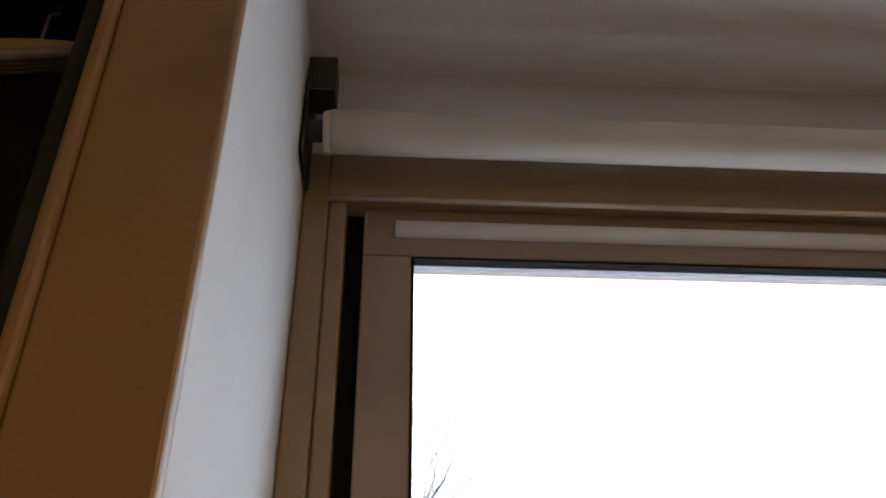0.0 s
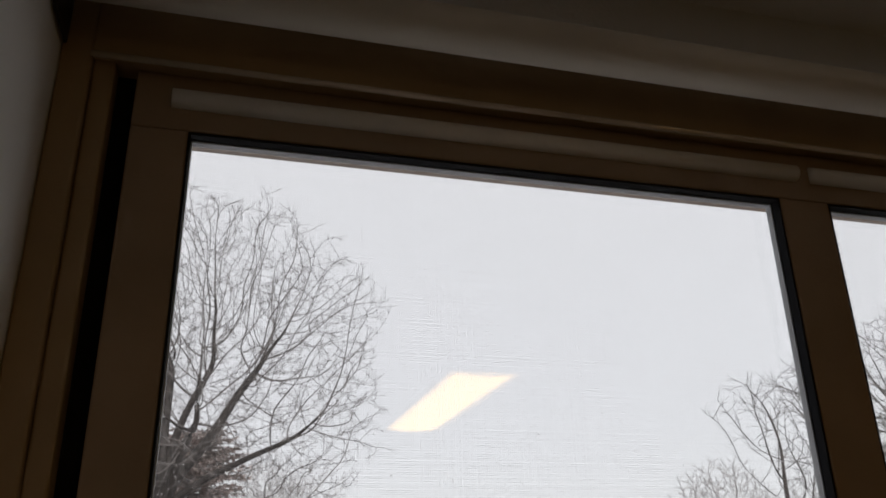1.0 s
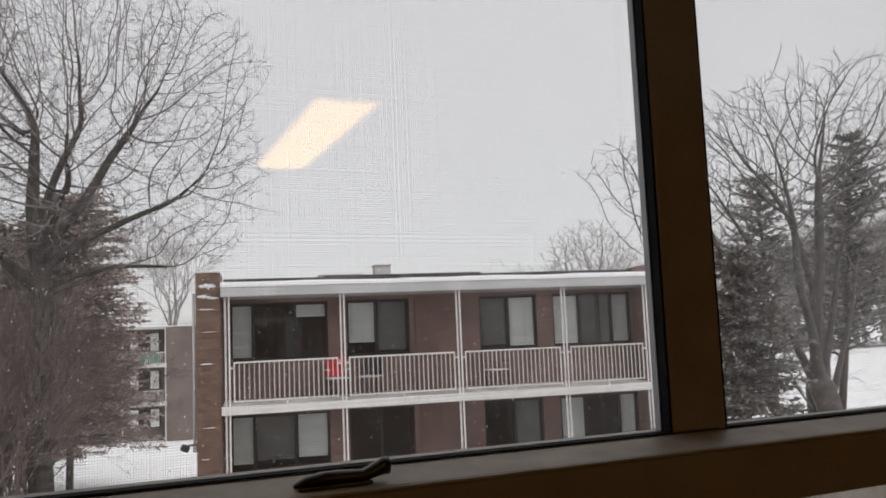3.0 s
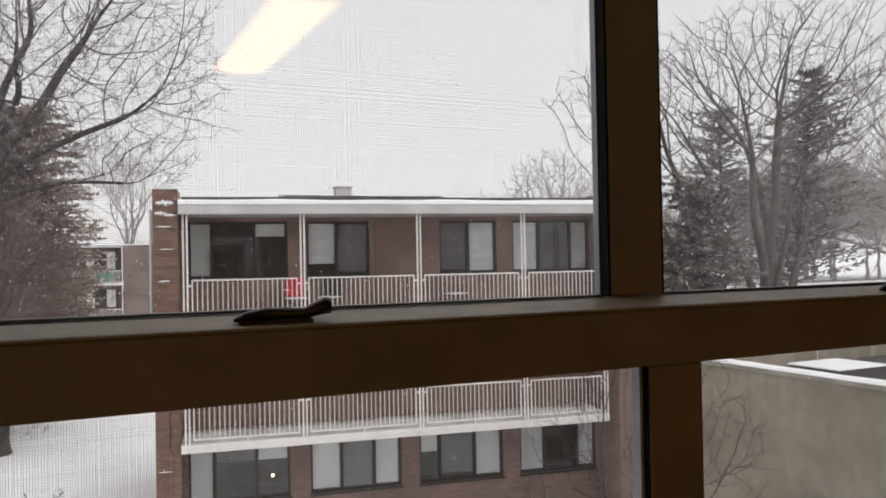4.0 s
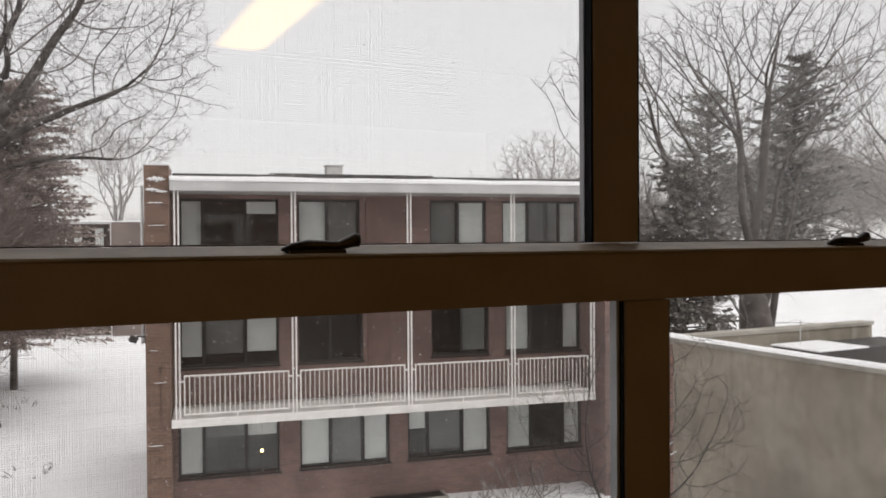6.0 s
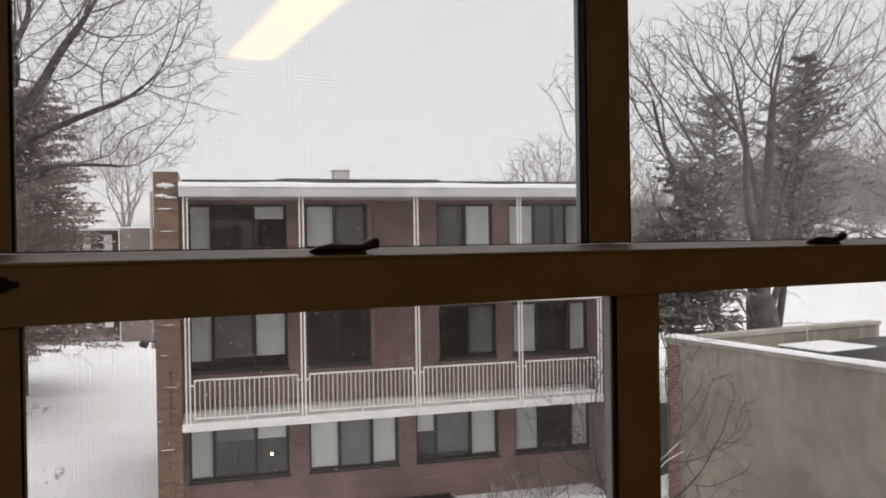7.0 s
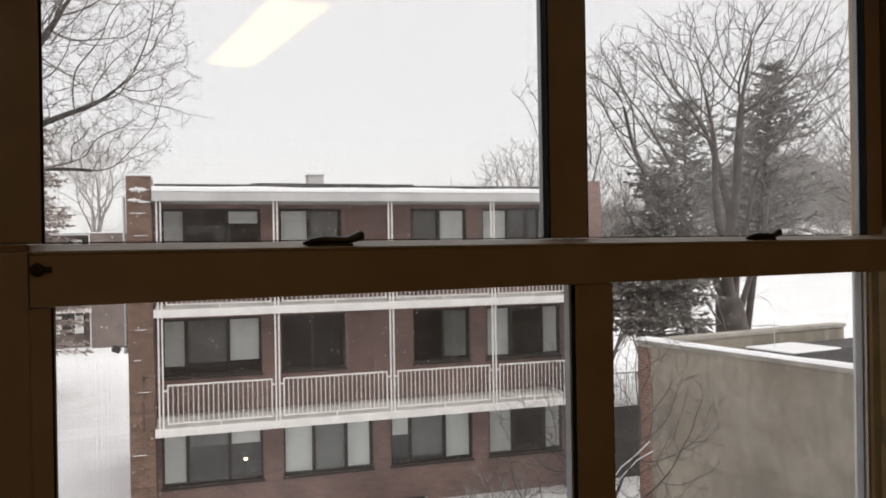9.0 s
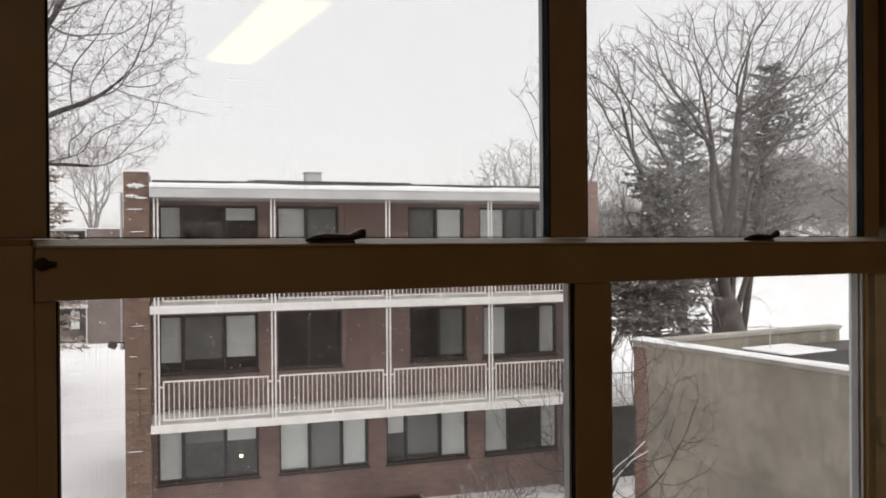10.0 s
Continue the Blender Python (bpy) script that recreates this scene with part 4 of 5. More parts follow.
def grow(rnd, big, small, p, d, length, radius, level, last, up=0.05, wobble=0.16, spread=(22, 48), kids=(5, 8), inside=None, thin=0.006, aim=None, reach=(0.42, 0.72), bend=0.26, taper=1.0):
    steps = 9 if level < 2 else 6 if level < 3 else 5 if level < 4 else 3
    pts, radii = [p.copy()], [radius]
    step = length / steps
    spots = []
    for i in range(steps):
        if aim:
            d = (d + aim * bend).normalized()
        d = (d + Vector((rnd.gauss(0, wobble), rnd.gauss(0, wobble), rnd.gauss(0, wobble * 0.7) + up))).normalized()
        p = p + d * step
        k = (i + 1) / steps
        r = radius * (1 - 0.84 * k) ** taper
        pts.append(p.copy())
        radii.append(max(r, thin))
        spots.append((p.copy(), d.copy(), r, k))
    sides = 9 if level == 0 else 6 if level < 2 else 4 if level < 3 else 3
    (big if level < 2 else small).tube(pts, radii, sides)
    if level >= last:
        return
    n = rnd.randint(*kids)
    for c in range(n):
        k = rnd.uniform(0.22, 1.0) if level else rnd.uniform(0.35, 1.0)
        q, qd, r, kk = spots[min(steps - 1, int(k * steps))]
        ang = radians(rnd.uniform(*spread))
        side = qd.orthogonal().normalized()
        side.rotate(Matrix.Rotation(rnd.uniform(0, 2 * math.pi), 3, qd))
        nd = (qd * math.cos(ang) + side * math.sin(ang)).normalized()
        ln = length * rnd.uniform(*reach) * (1.1 - 0.38 * kk)
        tries = 0
        while inside and not inside(q + nd * ln) and tries < 5:
            side.rotate(Matrix.Rotation(rnd.uniform(0.6, 2.4), 3, qd))
            nd = (qd * math.cos(ang) + side * math.sin(ang)).normalized()
            ln *= 0.82
            tries += 1
        if ln < 0.12 or (inside and not inside(q + nd * ln)):
            continue
        grow(rnd, big, small, q, nd, ln, max(r * rnd.uniform(0.55, 0.8), thin), level + 1, last, up, wobble, spread, kids, inside, thin, reach=reach)


def bare_tree(name, label, at, stems, seed, bark, twig, last=4, group="", trunk=None, **how):
    """stems: (direction, length, radius) from the fork; trunk: (height, radius at foot, radius at fork)."""
    rnd = random.Random(seed)
    t = thing(name, label, "tree", at, group=group)
    big, small = Wood(), Wood()
    z = 0.0
    if trunk:
        h, r0, r1 = trunk
        pts = [Vector((0.12 * math.sin(1.3 * k), 0.1 * math.sin(2.1 * k), -0.2 + (h + 0.2) * k / 7)) for k in range(8)]
        pts[0].x = pts[0].y = 0
        radii = [r0 * (1.35 if k == 0 else 1.1 if k == 1 else 1) + (r1 - r0) * k / 7 for k in range(8)]
        foot = pts[-1]
        big.tube(pts + [foot + Vector((0, 0, r1 * 0.45)), foot + Vector((0, 0, r1 * 0.75))], radii + [r1 * 0.72, r1 * 0.05], 12)
        z = h
    for d, ln, r, *more in stems:
        aim = Vector(more[1]).normalized() if len(more) > 1 else None
        start = Vector((foot.x + d[0] * trunk[2] * 0.75, foot.y + d[1] * trunk[2] * 0.75, more[0] if more else z - 0.2)) if trunk else Vector((d[0] * 0.5, d[1] * 0.5, -0.2))
        grow(rnd, big, small, start, Vector(d).normalized(), ln, r, 1, last, aim=aim, **how)
    raw("trunk", big.v, big.f, bark, t)
    for p in t.children[0].data.polygons:
        p.use_smooth = True
    tagged(raw("crown", small.v, small.f, twig, t), "bare twigs with gaps of sky")
    return t


def spread_tree(name, label, at, trunk, limbs, inside, bounds, seed, bark, twig, points=3000, step=0.4, kill=0.8, sight=7.0, tip=0.007, shoots=2, shoot=(0.4, 0.9), rise=0.05, limb=0.25):
    """A bare crown whose limbs reach for free room: every new length of branch leans towards the gaps near it, and a limb is as thick as the twigs that it feeds.
    trunk: (height, radius at foot); limbs: (height of the fork, first direction, length, last direction); bounds: half width, half depth, lowest and highest; limb: radius that all limbs together would make."""
    rnd = random.Random(seed)
    gen = np.random.default_rng(seed)
    t = thing(name, label, "tree", at)
    pos, par = [], []
    height, foot = trunk
    for k in range(int(height / step) + 1):
        pos.append((0.10 * math.sin(0.9 * k * step), 0.08 * math.sin(1.3 * k * step), -0.2 + k * step))
        par.append(k - 1)
    stem = len(pos)
    for z, d, ln, aim in limbs:
        last = min(stem - 1, max(0, int((z + 0.2) / step)))
        q, d, aim = Vector(pos[last]), Vector(d).normalized(), Vector(aim).normalized()
        for k in range(int(ln / step)):
            d = (d + aim * 0.10 + Vector((rnd.gauss(0, 0.07), rnd.gauss(0, 0.07), rnd.gauss(0, 0.05)))).normalized()
            q = q + d * step
            pos.append(tuple(q))
            par.append(last)
            last = len(pos) - 1
    goals = []
    while len(goals) < points:
        q = Vector((rnd.uniform(-bounds[0], bounds[0]), rnd.uniform(-bounds[1], bounds[1]), rnd.uniform(bounds[2], bounds[3])))
        if inside(q):
            goals.append(tuple(q))
    goals, pos = np.array(goals), np.array(pos)
    kids = np.bincount([q for q in par if q >= 0], minlength=len(pos))

    def apart(a, b):
        return np.sqrt(np.maximum((a * a).sum(1)[:, None] + (b * b).sum(1)[None, :] - 2 * a @ b.T, 0))
    gap = apart(goals, pos[stem - 2:])
    near, dist = gap.argmin(1) + stem - 2, gap.min(1)
    for turn in range(160):
        live = (dist > kill) & (dist < sight) & (kids[near] < 3)
        if not live.any():
            break
        pull = np.zeros_like(pos)
        np.add.at(pull, near[live], (goals[live] - pos[near[live]]) / dist[live][:, None])
        ids = np.unique(near[live])
        way = pull[ids] / np.linalg.norm(pull[ids], axis=1)[:, None] + gen.normal(0, 0.20, (len(ids), 3)) + (0, 0, rise)
        fresh = pos[ids] + step * way / np.linalg.norm(way, axis=1)[:, None]
        gap = apart(goals, fresh)
        best, least = gap.argmin(1), gap.min(1)
        closer = least < dist
        near[closer], dist[closer] = best[closer] + len(pos), least[closer]
        np.add.at(kids, ids, 1)
        kids = np.concatenate([kids, np.zeros(len(ids), int)])
        par.extend(int(k) for k in ids)
        pos = np.concatenate([pos, fresh])
    n = len(pos)
    feed, heir = np.zeros(n), [-1] * n
    for k in range(n - 1, -1, -1):
        feed[k] = max(feed[k], 1.0)
        if par[k] >= 0:
            feed[par[k]] += feed[k]
    for k in range(n - 1, 0, -1):
        q = par[k]
        if q >= 0 and (heir[q] < 0 or feed[k] > feed[heir[q]]):
            heir[q] = k
    for turn in range(2):
        soft = pos.copy()
        for k in range(stem, n):
            if heir[k] >= 0:
                soft[k] = 0.4 * pos[k] + 0.3 * pos[par[k]] + 0.3 * pos[heir[k]]
        pos = soft
    power = math.log(limb / tip) / math.log(feed[0])
    girth = tip * feed ** power
    for k in range(stem):
        girth[k] = max(girth[k], foot * (1 - 0.25 * k / stem - 0.45 * max(0.0, k / stem - 0.6)))
    from_fork = [0] * n
    for k in range(stem, n):  # limbs swell where they leave the trunk
        from_fork[k] = from_fork[par[k]] + 1
        girth[k] *= 1 + 1.1 * math.exp(-from_fork[k] / 5)
    big, small = Wood(), Wood()
    for k in range(n):
        if k and heir[par[k]] == k:
            continue
        line, radii, q = ([] if k == 0 else [par[k]]), ([] if k == 0 else [min(girth[par[k]], girth[k] * 1.25)]), k
        while q >= 0:
            line.append(q)
            radii.append(girth[q])
            q = heir[q]
        pts = [Vector(pos[j]) for j in line]
        if k == 0:
            radii[0] *= 1.5
            radii[1] *= 1.15
        cut = next((j for j, r in enumerate(radii) if r < 0.13 * limb), len(radii))
        if cut > 1:
            big.tube(pts[:cut + 1], radii[:cut + 1], 9 if radii[0] > 0.15 else 6)
        if cut < len(radii):
            at_cut = max(0, cut - 1) if cut <= 1 else cut
            if len(pts) - at_cut > 1:
                small.tube(pts[at_cut:], radii[at_cut:], 4)
    for k in range(stem, n):
        if feed[k] < 7:
            d = Vector(pos[k] - pos[par[k]]).normalized()
            for c in range(shoots if heir[k] >= 0 else shoots + 1):
                side = Vector((rnd.gauss(0, 1), rnd.gauss(0, 1), rnd.gauss(0.1, 0.8))).normalized()
                w = (d + side * rnd.uniform(0.4, 0.95)).normalized()
                a, ln = Vector(pos[k]), rnd.uniform(*shoot)
                b = a + w * ln * 0.5
                w = (w + Vector((rnd.gauss(0, 0.25), rnd.gauss(0, 0.25), rnd.gauss(0.1, 0.2)))).normalized()
                small.tube([a, b, b + w * ln * 0.5], [tip * 0.8, tip * 0.7, tip * 0.4], 3)
    ob = raw("trunk", big.v, big.f, bark, t)
    for f in ob.data.polygons:
        f.use_smooth = True
    tagged(raw("crown", small.v, small.f, twig, t), "bare twigs with gaps of sky")
    return t


def conifer(name, label, at, height, radius, seed, mat, crown_from=0.08, density=1.0, droop=-0.12, ragged=0.35, size=1.0, shape=0.75, snow=0.0, lean=0.0):
    rnd = random.Random(seed)
    t = thing(name, label, "tree", at)
    wood = Wood()
    wood.tube([Vector((0, 0, -0.2)), Vector((0.05 + lean * 0.55, 0, height * 0.5)), Vector((lean, 0.03, height * 0.98))], [height * 0.012, height * 0.008, 0.02], 8)
    v, f, sv, sf = [], [], [], []
    whorls = int(height * 2.6 * density)
    for w in range(whorls):
        k = crown_from + (1 - crown_from) * (w + rnd.random()) / whorls
        z = height * k
        reach = radius * (1 - k) ** shape * rnd.uniform(1 - ragged, 1 + ragged * 0.5) + 0.15
        for b in range(rnd.randint(5, 7)):
            a = rnd.uniform(0, 2 * math.pi)
            ln = reach * rnd.uniform(0.65, 1.1)
            out = Vector((math.cos(a), math.sin(a), droop + 0.5 * k * rnd.uniform(0.2, 1)))
            p0 = Vector((lean * k, 0, min(height * 0.97, z + rnd.uniform(-0.4, 0.3))))
            tip = p0 + out * ln
            wood.tube([p0, p0 + out * ln * 0.5 + Vector((0, 0, 0.05 * ln)), tip], [0.035, 0.02, 0.006], 3)
            for s in range(int(5 + ln * 9 * density)):
                q = p0.lerp(tip, rnd.uniform(0.2, 1.02))
                dirn = (out + Vector((rnd.gauss(0, 0.7), rnd.gauss(0, 0.7), rnd.gauss(-0.1, 0.45)))).normalized()
                across = dirn.cross(Vector((rnd.gauss(0, 1), rnd.gauss(0, 1), rnd.gauss(0, 1)))).normalized()
                le, wi = rnd.uniform(0.18, 0.42) * size, rnd.uniform(0.03, 0.075) * size
                tv, tf = (sv, sf) if rnd.random() < snow else (v, f)
                n = len(tv)
                tv.extend((tuple(q), tuple(q + dirn * le * 0.5 + across * wi), tuple(q + dirn * le), tuple(q + dirn * le * 0.5 - across * wi)))
                tf.append((n, n + 1, n + 2, n + 3))
    raw("trunk", wood.v, wood.f, BARK, t)
    tagged(raw("crown", v, f, mat, t), "dense needle sprays, ragged outline")
    if sv:
        tagged(raw("snow_flecks", sv, sf, SNOW, t), "flecks of snow on the sprays")
    return t


def fan(n, lean, ln, r, seed, tilt=(0, 0)):
    rnd = random.Random(seed)
    out = []
    for k in range(n):
        a = 2 * math.pi * (k + rnd.uniform(-0.3, 0.3)) / n
        s = math.sin(radians(rnd.uniform(*lean)))
        out.append(((s * math.cos(a) + tilt[0], s * math.sin(a) + tilt[1], math.sqrt(1 - s * s)), ln * rnd.uniform(0.8, 1.1), r * rnd.uniform(0.7, 1.1)))
    return out


# large round-crowned tree
spread_tree("oak_tree", "large bare round-crowned tree with a dark forked trunk", (-1.75, 34.0, 0), (11.2, 0.48),
            [(9.4, (-0.8, 0.1, 0.6), 4.0, (-0.5, 0.1, 1)), (10.6, (-0.3, 0.2, 1), 6.0, (-0.1, 0.0, 1)), (11.1, (0.1, -0.1, 1), 6.0, (0.2, 0.0, 1)), (10.8, (0.7, 0.1, 1), 6.5, (0.6, 0.1, 1)), (10.2, (0.9, -0.1, 0.75), 6.0, (1, -0.1, 0.35)),
             (9.6, (0.95, 0.15, 0.6), 5.5, (1, 0.1, 0.0)), (9.0, (0.95, -0.15, 0.5), 4.5, (1, -0.1, 0.0)), (10.4, (0.2, -0.8, 0.8), 4.0, (0.3, -0.5, 0.9)), (10.4, (0.3, 0.85, 0.8), 4.0, (0.4, 0.5, 0.9))],
            lambda p: ((p.x + 0.3) / 9.3) ** 2 + (p.y / 8.2) ** 2 + abs((p.z - 15.4) / 8.1) ** 2.2 < 1 + 0.30 * noise.noise(p * 0.45) and p.z > 10.4 + 0.5 * noise.noise(p),
            (11, 10, 10, 26), 11, DARK_BARK, OAK_TWIG, points=10500, step=0.34, kill=0.45, shoots=2, shoot=(0.2, 0.55), limb=0.42, rise=0.10)
# taller neighbour whose crown shows past the first tree
spread_tree("oak_tree", "tall bare tree beside the round-crowned one", (-7.6, 37.5, 0), (10.6, 0.40),
            [(9.0, (0.6, 0, 0.8), 5.0, (0.4, 0, 1)), (10.0, (0.2, 0.1, 1), 6.0, (0.1, 0, 1)), (9.6, (-0.5, 0.1, 1), 5.0, (-0.3, 0, 1)), (10.2, (0.4, -0.3, 1), 6.0, (0.25, 0, 1))],
            lambda p: (p.x / 6.4) ** 2 + (p.y / 6.0) ** 2 + ((p.z - 18.6) / 8.8) ** 2 < 1 + 0.30 * noise.noise(p * 0.4), (7, 7, 10, 28.5), 12, DARK_BARK, OAK_TWIG, points=4500, step=0.36, kill=0.5, shoots=1, shoot=(0.3, 0.75), limb=0.32)
# brown evergreens and shrubs behind and below it; the needles carry the haze as a light tone
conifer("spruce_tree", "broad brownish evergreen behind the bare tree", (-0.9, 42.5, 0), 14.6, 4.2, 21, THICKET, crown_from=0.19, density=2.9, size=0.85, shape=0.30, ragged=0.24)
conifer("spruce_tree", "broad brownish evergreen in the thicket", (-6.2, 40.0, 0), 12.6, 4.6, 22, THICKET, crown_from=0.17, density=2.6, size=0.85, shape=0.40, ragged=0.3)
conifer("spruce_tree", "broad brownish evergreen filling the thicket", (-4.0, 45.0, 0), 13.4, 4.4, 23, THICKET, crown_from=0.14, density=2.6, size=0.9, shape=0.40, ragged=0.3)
for k, (x, y, h) in enumerate(((-2.2, 35.6, 9.0), (-2.7, 33.2, 9.0), (-3.4, 34.6, 10.0), (-3.0, 36.0, 8.0), (-4.4, 33.4, 9.0), (-3.9, 31.5, 7.5), (-3.1, 39.0, 9.5), (-4.6, 38.5, 10.0), (-2.2, 37.0, 8.0), (-5.2, 35.0, 8.5))):
    bare_tree("thicket_shrub", "bare multi-stemmed shrub in the snow", (x, y, 0), fan(7, (4, 20), h * 0.75, 0.06, 30 + k), 40 + k, BROWN_TWIG, BROWN_TWIG, last=4, group="thicket shrubs", up=0.06, kids=(6, 8))
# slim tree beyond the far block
bare_tree("slim_tree", "vase-shaped bare tree beyond the far block, haze in its pale colour", (6.85, 80.0, 0), fan(9, (6, 34), 8.2, 0.12, 51), 52, BARK_HAZED, BARK_HAZED, last=4, trunk=(8.2, 0.16, 0.12), up=0.06, kids=(4, 6), thin=0.014)

# cluster beyond the low wing
spread_tree("maple_tree", "tall bare tree with many stems from one stout base", (21.05, 18.25, 0), (5.3, 0.74),
            [(3.9, (-0.9, 0.1, 0.9), 4.2, (-0.3, 0.1, 1)), (4.6, (-0.4, 0.2, 1), 5.2, (-0.18, 0.1, 1)), (5.2, (-0.2, -0.3, 1), 5.8, (-0.2, 0.0, 1)), (5.2, (0.08, 0.1, 1), 6.6, (0.02, 0, 1)), (5.0, (0.25, -0.3, 1), 5.0, (0.08, -0.1, 1)), (4.7, (0.5, 0.1, 1), 6.0, (0.12, 0.0, 1)),
             (4.0, (0.9, -0.15, 0.9), 5.0, (0.3, -0.1, 1)), (4.8, (-0.05, 0.6, 1), 4.4, (0.0, 0.3, 1)), (3.6, (-0.95, -0.2, 0.9), 4.2, (-0.5, 0.0, 1)), (4.2, (0.95, -0.3, 0.25), 2.6, (1, -0.2, -0.1))],
            lambda p: p.x * p.x + p.y * p.y * 1.6 < min(5.0, 1.2 + 0.52 * (p.z - 5.0)) ** 2 * (1 + 0.35 * noise.noise(p * 0.6)) and p.z < 14.7 - 0.08 * p.x * p.x + 1.0 * noise.noise(p * 0.7),
            (5.6, 5.6, 6.0, 16.4), 61, BARK, MAPLE_TWIG, points=5200, step=0.30, kill=0.40, tip=0.0075, shoots=1, shoot=(0.2, 0.5), rise=0.30, limb=0.28)
spread_tree("maple_tree", "bare tree with long stems slanting over the terrace", (20.1, 17.9, 0), (1.6, 0.30),
            [(1.0, (-0.55, 0.05, 1), 9.4, (-0.62, 0.05, 1)), (1.2, (-0.5, 0.2, 1), 9.0, (-0.55, 0.1, 1)), (0.9, (-0.6, -0.1, 1), 8.6, (-0.66, 0, 1)), (1.4, (-0.42, 0.1, 1), 9.0, (-0.45, 0.1, 1)), (0.8, (-0.65, 0.25, 0.95), 7.6, (-0.6, 0.1, 1))],
            lambda p: -7.0 + 0.9 * abs(p.z - 11.3) < p.x < -0.42 * (p.z - 3.0) and p.z < 12.4 + 0.5 * noise.noise(p) and abs(p.y) < 1.8,
            (7.2, 1.8, 6.5, 13.0), 64, BARK, MAPLE_TWIG, points=1700, step=0.28, kill=0.34, tip=0.0075, shoots=1, shoot=(0.2, 0.5), rise=0.08, limb=0.17)
bare_tree("maple_tree", "spreading bare tree at the edge of the snowfield", (34.4, 19.6, 0),
          [((-0.7, 0.3, 0.8), 7.0, 0.13, 5.6, (-0.9, 0.35, 0.2)), ((-0.6, 0.1, 1), 7.4, 0.14, 6.2, (-0.6, 0.2, 0.8)), ((-0.8, 0.5, 0.6), 6.6, 0.11, 5.4, (-0.9, 0.4, 0.0)), ((-0.3, 0.2, 1), 7.0, 0.13, 6.4, (-0.3, 0.2, 1)), ((0.4, 0, 1), 7.0, 0.13, 6.2, (0.3, 0, 1)), ((0.8, 0.2, 0.8), 6.4, 0.12, 5.8, (0.8, 0, 0.4)), ((-0.1, -0.6, 1), 6.6, 0.12, 6.0, (-0.3, -0.6, 0.8)), ((-0.9, 0.1, 0.7), 6.8, 0.12, 6.0, (-0.9, 0.2, 0.5))],
          66, BARK_MID, BARK_GREY, last=4, trunk=(6.6, 0.32, 0.2), up=0.02, kids=(6, 8), spread=(18, 44), wobble=0.13)
# distant row: its haze is only the pale bark colour
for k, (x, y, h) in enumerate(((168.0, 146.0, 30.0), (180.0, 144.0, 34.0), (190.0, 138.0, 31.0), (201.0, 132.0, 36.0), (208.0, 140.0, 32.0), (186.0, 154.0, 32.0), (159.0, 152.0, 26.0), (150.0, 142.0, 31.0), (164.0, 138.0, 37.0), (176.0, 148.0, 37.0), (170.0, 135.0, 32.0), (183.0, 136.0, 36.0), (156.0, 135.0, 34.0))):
    bare_tree("far_tree", "distant bare tree across the road, haze in its grey colour", (x, y, 0), fan(10, (8, 50), h * 0.46, 0.16, 230 + k), 240 + k, BARK_HAZED, BARK_HAZED, last=4, group="far trees", trunk=(h * 0.22, 0.4, 0.3), up=0.02, kids=(6, 9), spread=(18, 46), thin=0.032)
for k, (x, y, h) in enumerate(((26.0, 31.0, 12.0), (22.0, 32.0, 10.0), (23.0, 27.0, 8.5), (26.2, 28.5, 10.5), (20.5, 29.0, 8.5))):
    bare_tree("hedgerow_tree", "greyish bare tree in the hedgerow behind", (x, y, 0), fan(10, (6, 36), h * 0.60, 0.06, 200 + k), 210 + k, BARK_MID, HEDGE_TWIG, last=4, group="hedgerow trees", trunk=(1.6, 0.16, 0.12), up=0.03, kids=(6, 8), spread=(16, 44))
conifer("spruce_tree", "dark snow-flecked spruce by the terrace wall", (16.95, 17.2, 0), 9.2, 2.6, 71, NEEDLE, crown_from=0.47, density=2.9, size=0.62, shape=0.50, ragged=0.5, snow=0.05)
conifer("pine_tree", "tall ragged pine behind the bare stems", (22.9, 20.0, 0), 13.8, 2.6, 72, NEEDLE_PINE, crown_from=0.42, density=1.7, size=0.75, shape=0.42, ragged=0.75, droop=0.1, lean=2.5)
conifer("pine_tree", "pine with tufted branches further back, haze in its paler needles", (24.7, 24.0, 0), 13.0, 2.3, 73, NEEDLE_HAZED, crown_from=0.45, density=1.3, size=0.8, shape=0.35, ragged=0.7, droop=0.1)

# far trees along the skyline, with the haze in their pale bark
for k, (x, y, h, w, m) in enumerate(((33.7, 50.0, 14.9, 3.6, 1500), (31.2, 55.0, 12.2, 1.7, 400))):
    tagged(spread_tree("far_tree", "distant rounded bare tree, snow haze in its colour", (x, y, 0), (h - 1.75 * w, 0.26),
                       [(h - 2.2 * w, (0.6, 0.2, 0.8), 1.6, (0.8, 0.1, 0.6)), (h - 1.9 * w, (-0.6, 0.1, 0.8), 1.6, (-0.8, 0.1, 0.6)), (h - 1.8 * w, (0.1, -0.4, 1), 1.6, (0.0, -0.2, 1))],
                       lambda p, h=h, w=w: (p.x / w) ** 2 + (p.y / w) ** 2 + ((p.z - h + w) / w) ** 2 < 1 + 0.25 * noise.noise(p * 0.8), (w * 1.1, w * 1.1, h - 2 * w, h + 0.3), 80 + k, BARK_HAZED, BARK_HAZED,
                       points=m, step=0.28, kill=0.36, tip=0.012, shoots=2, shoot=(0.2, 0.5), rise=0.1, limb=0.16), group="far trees")
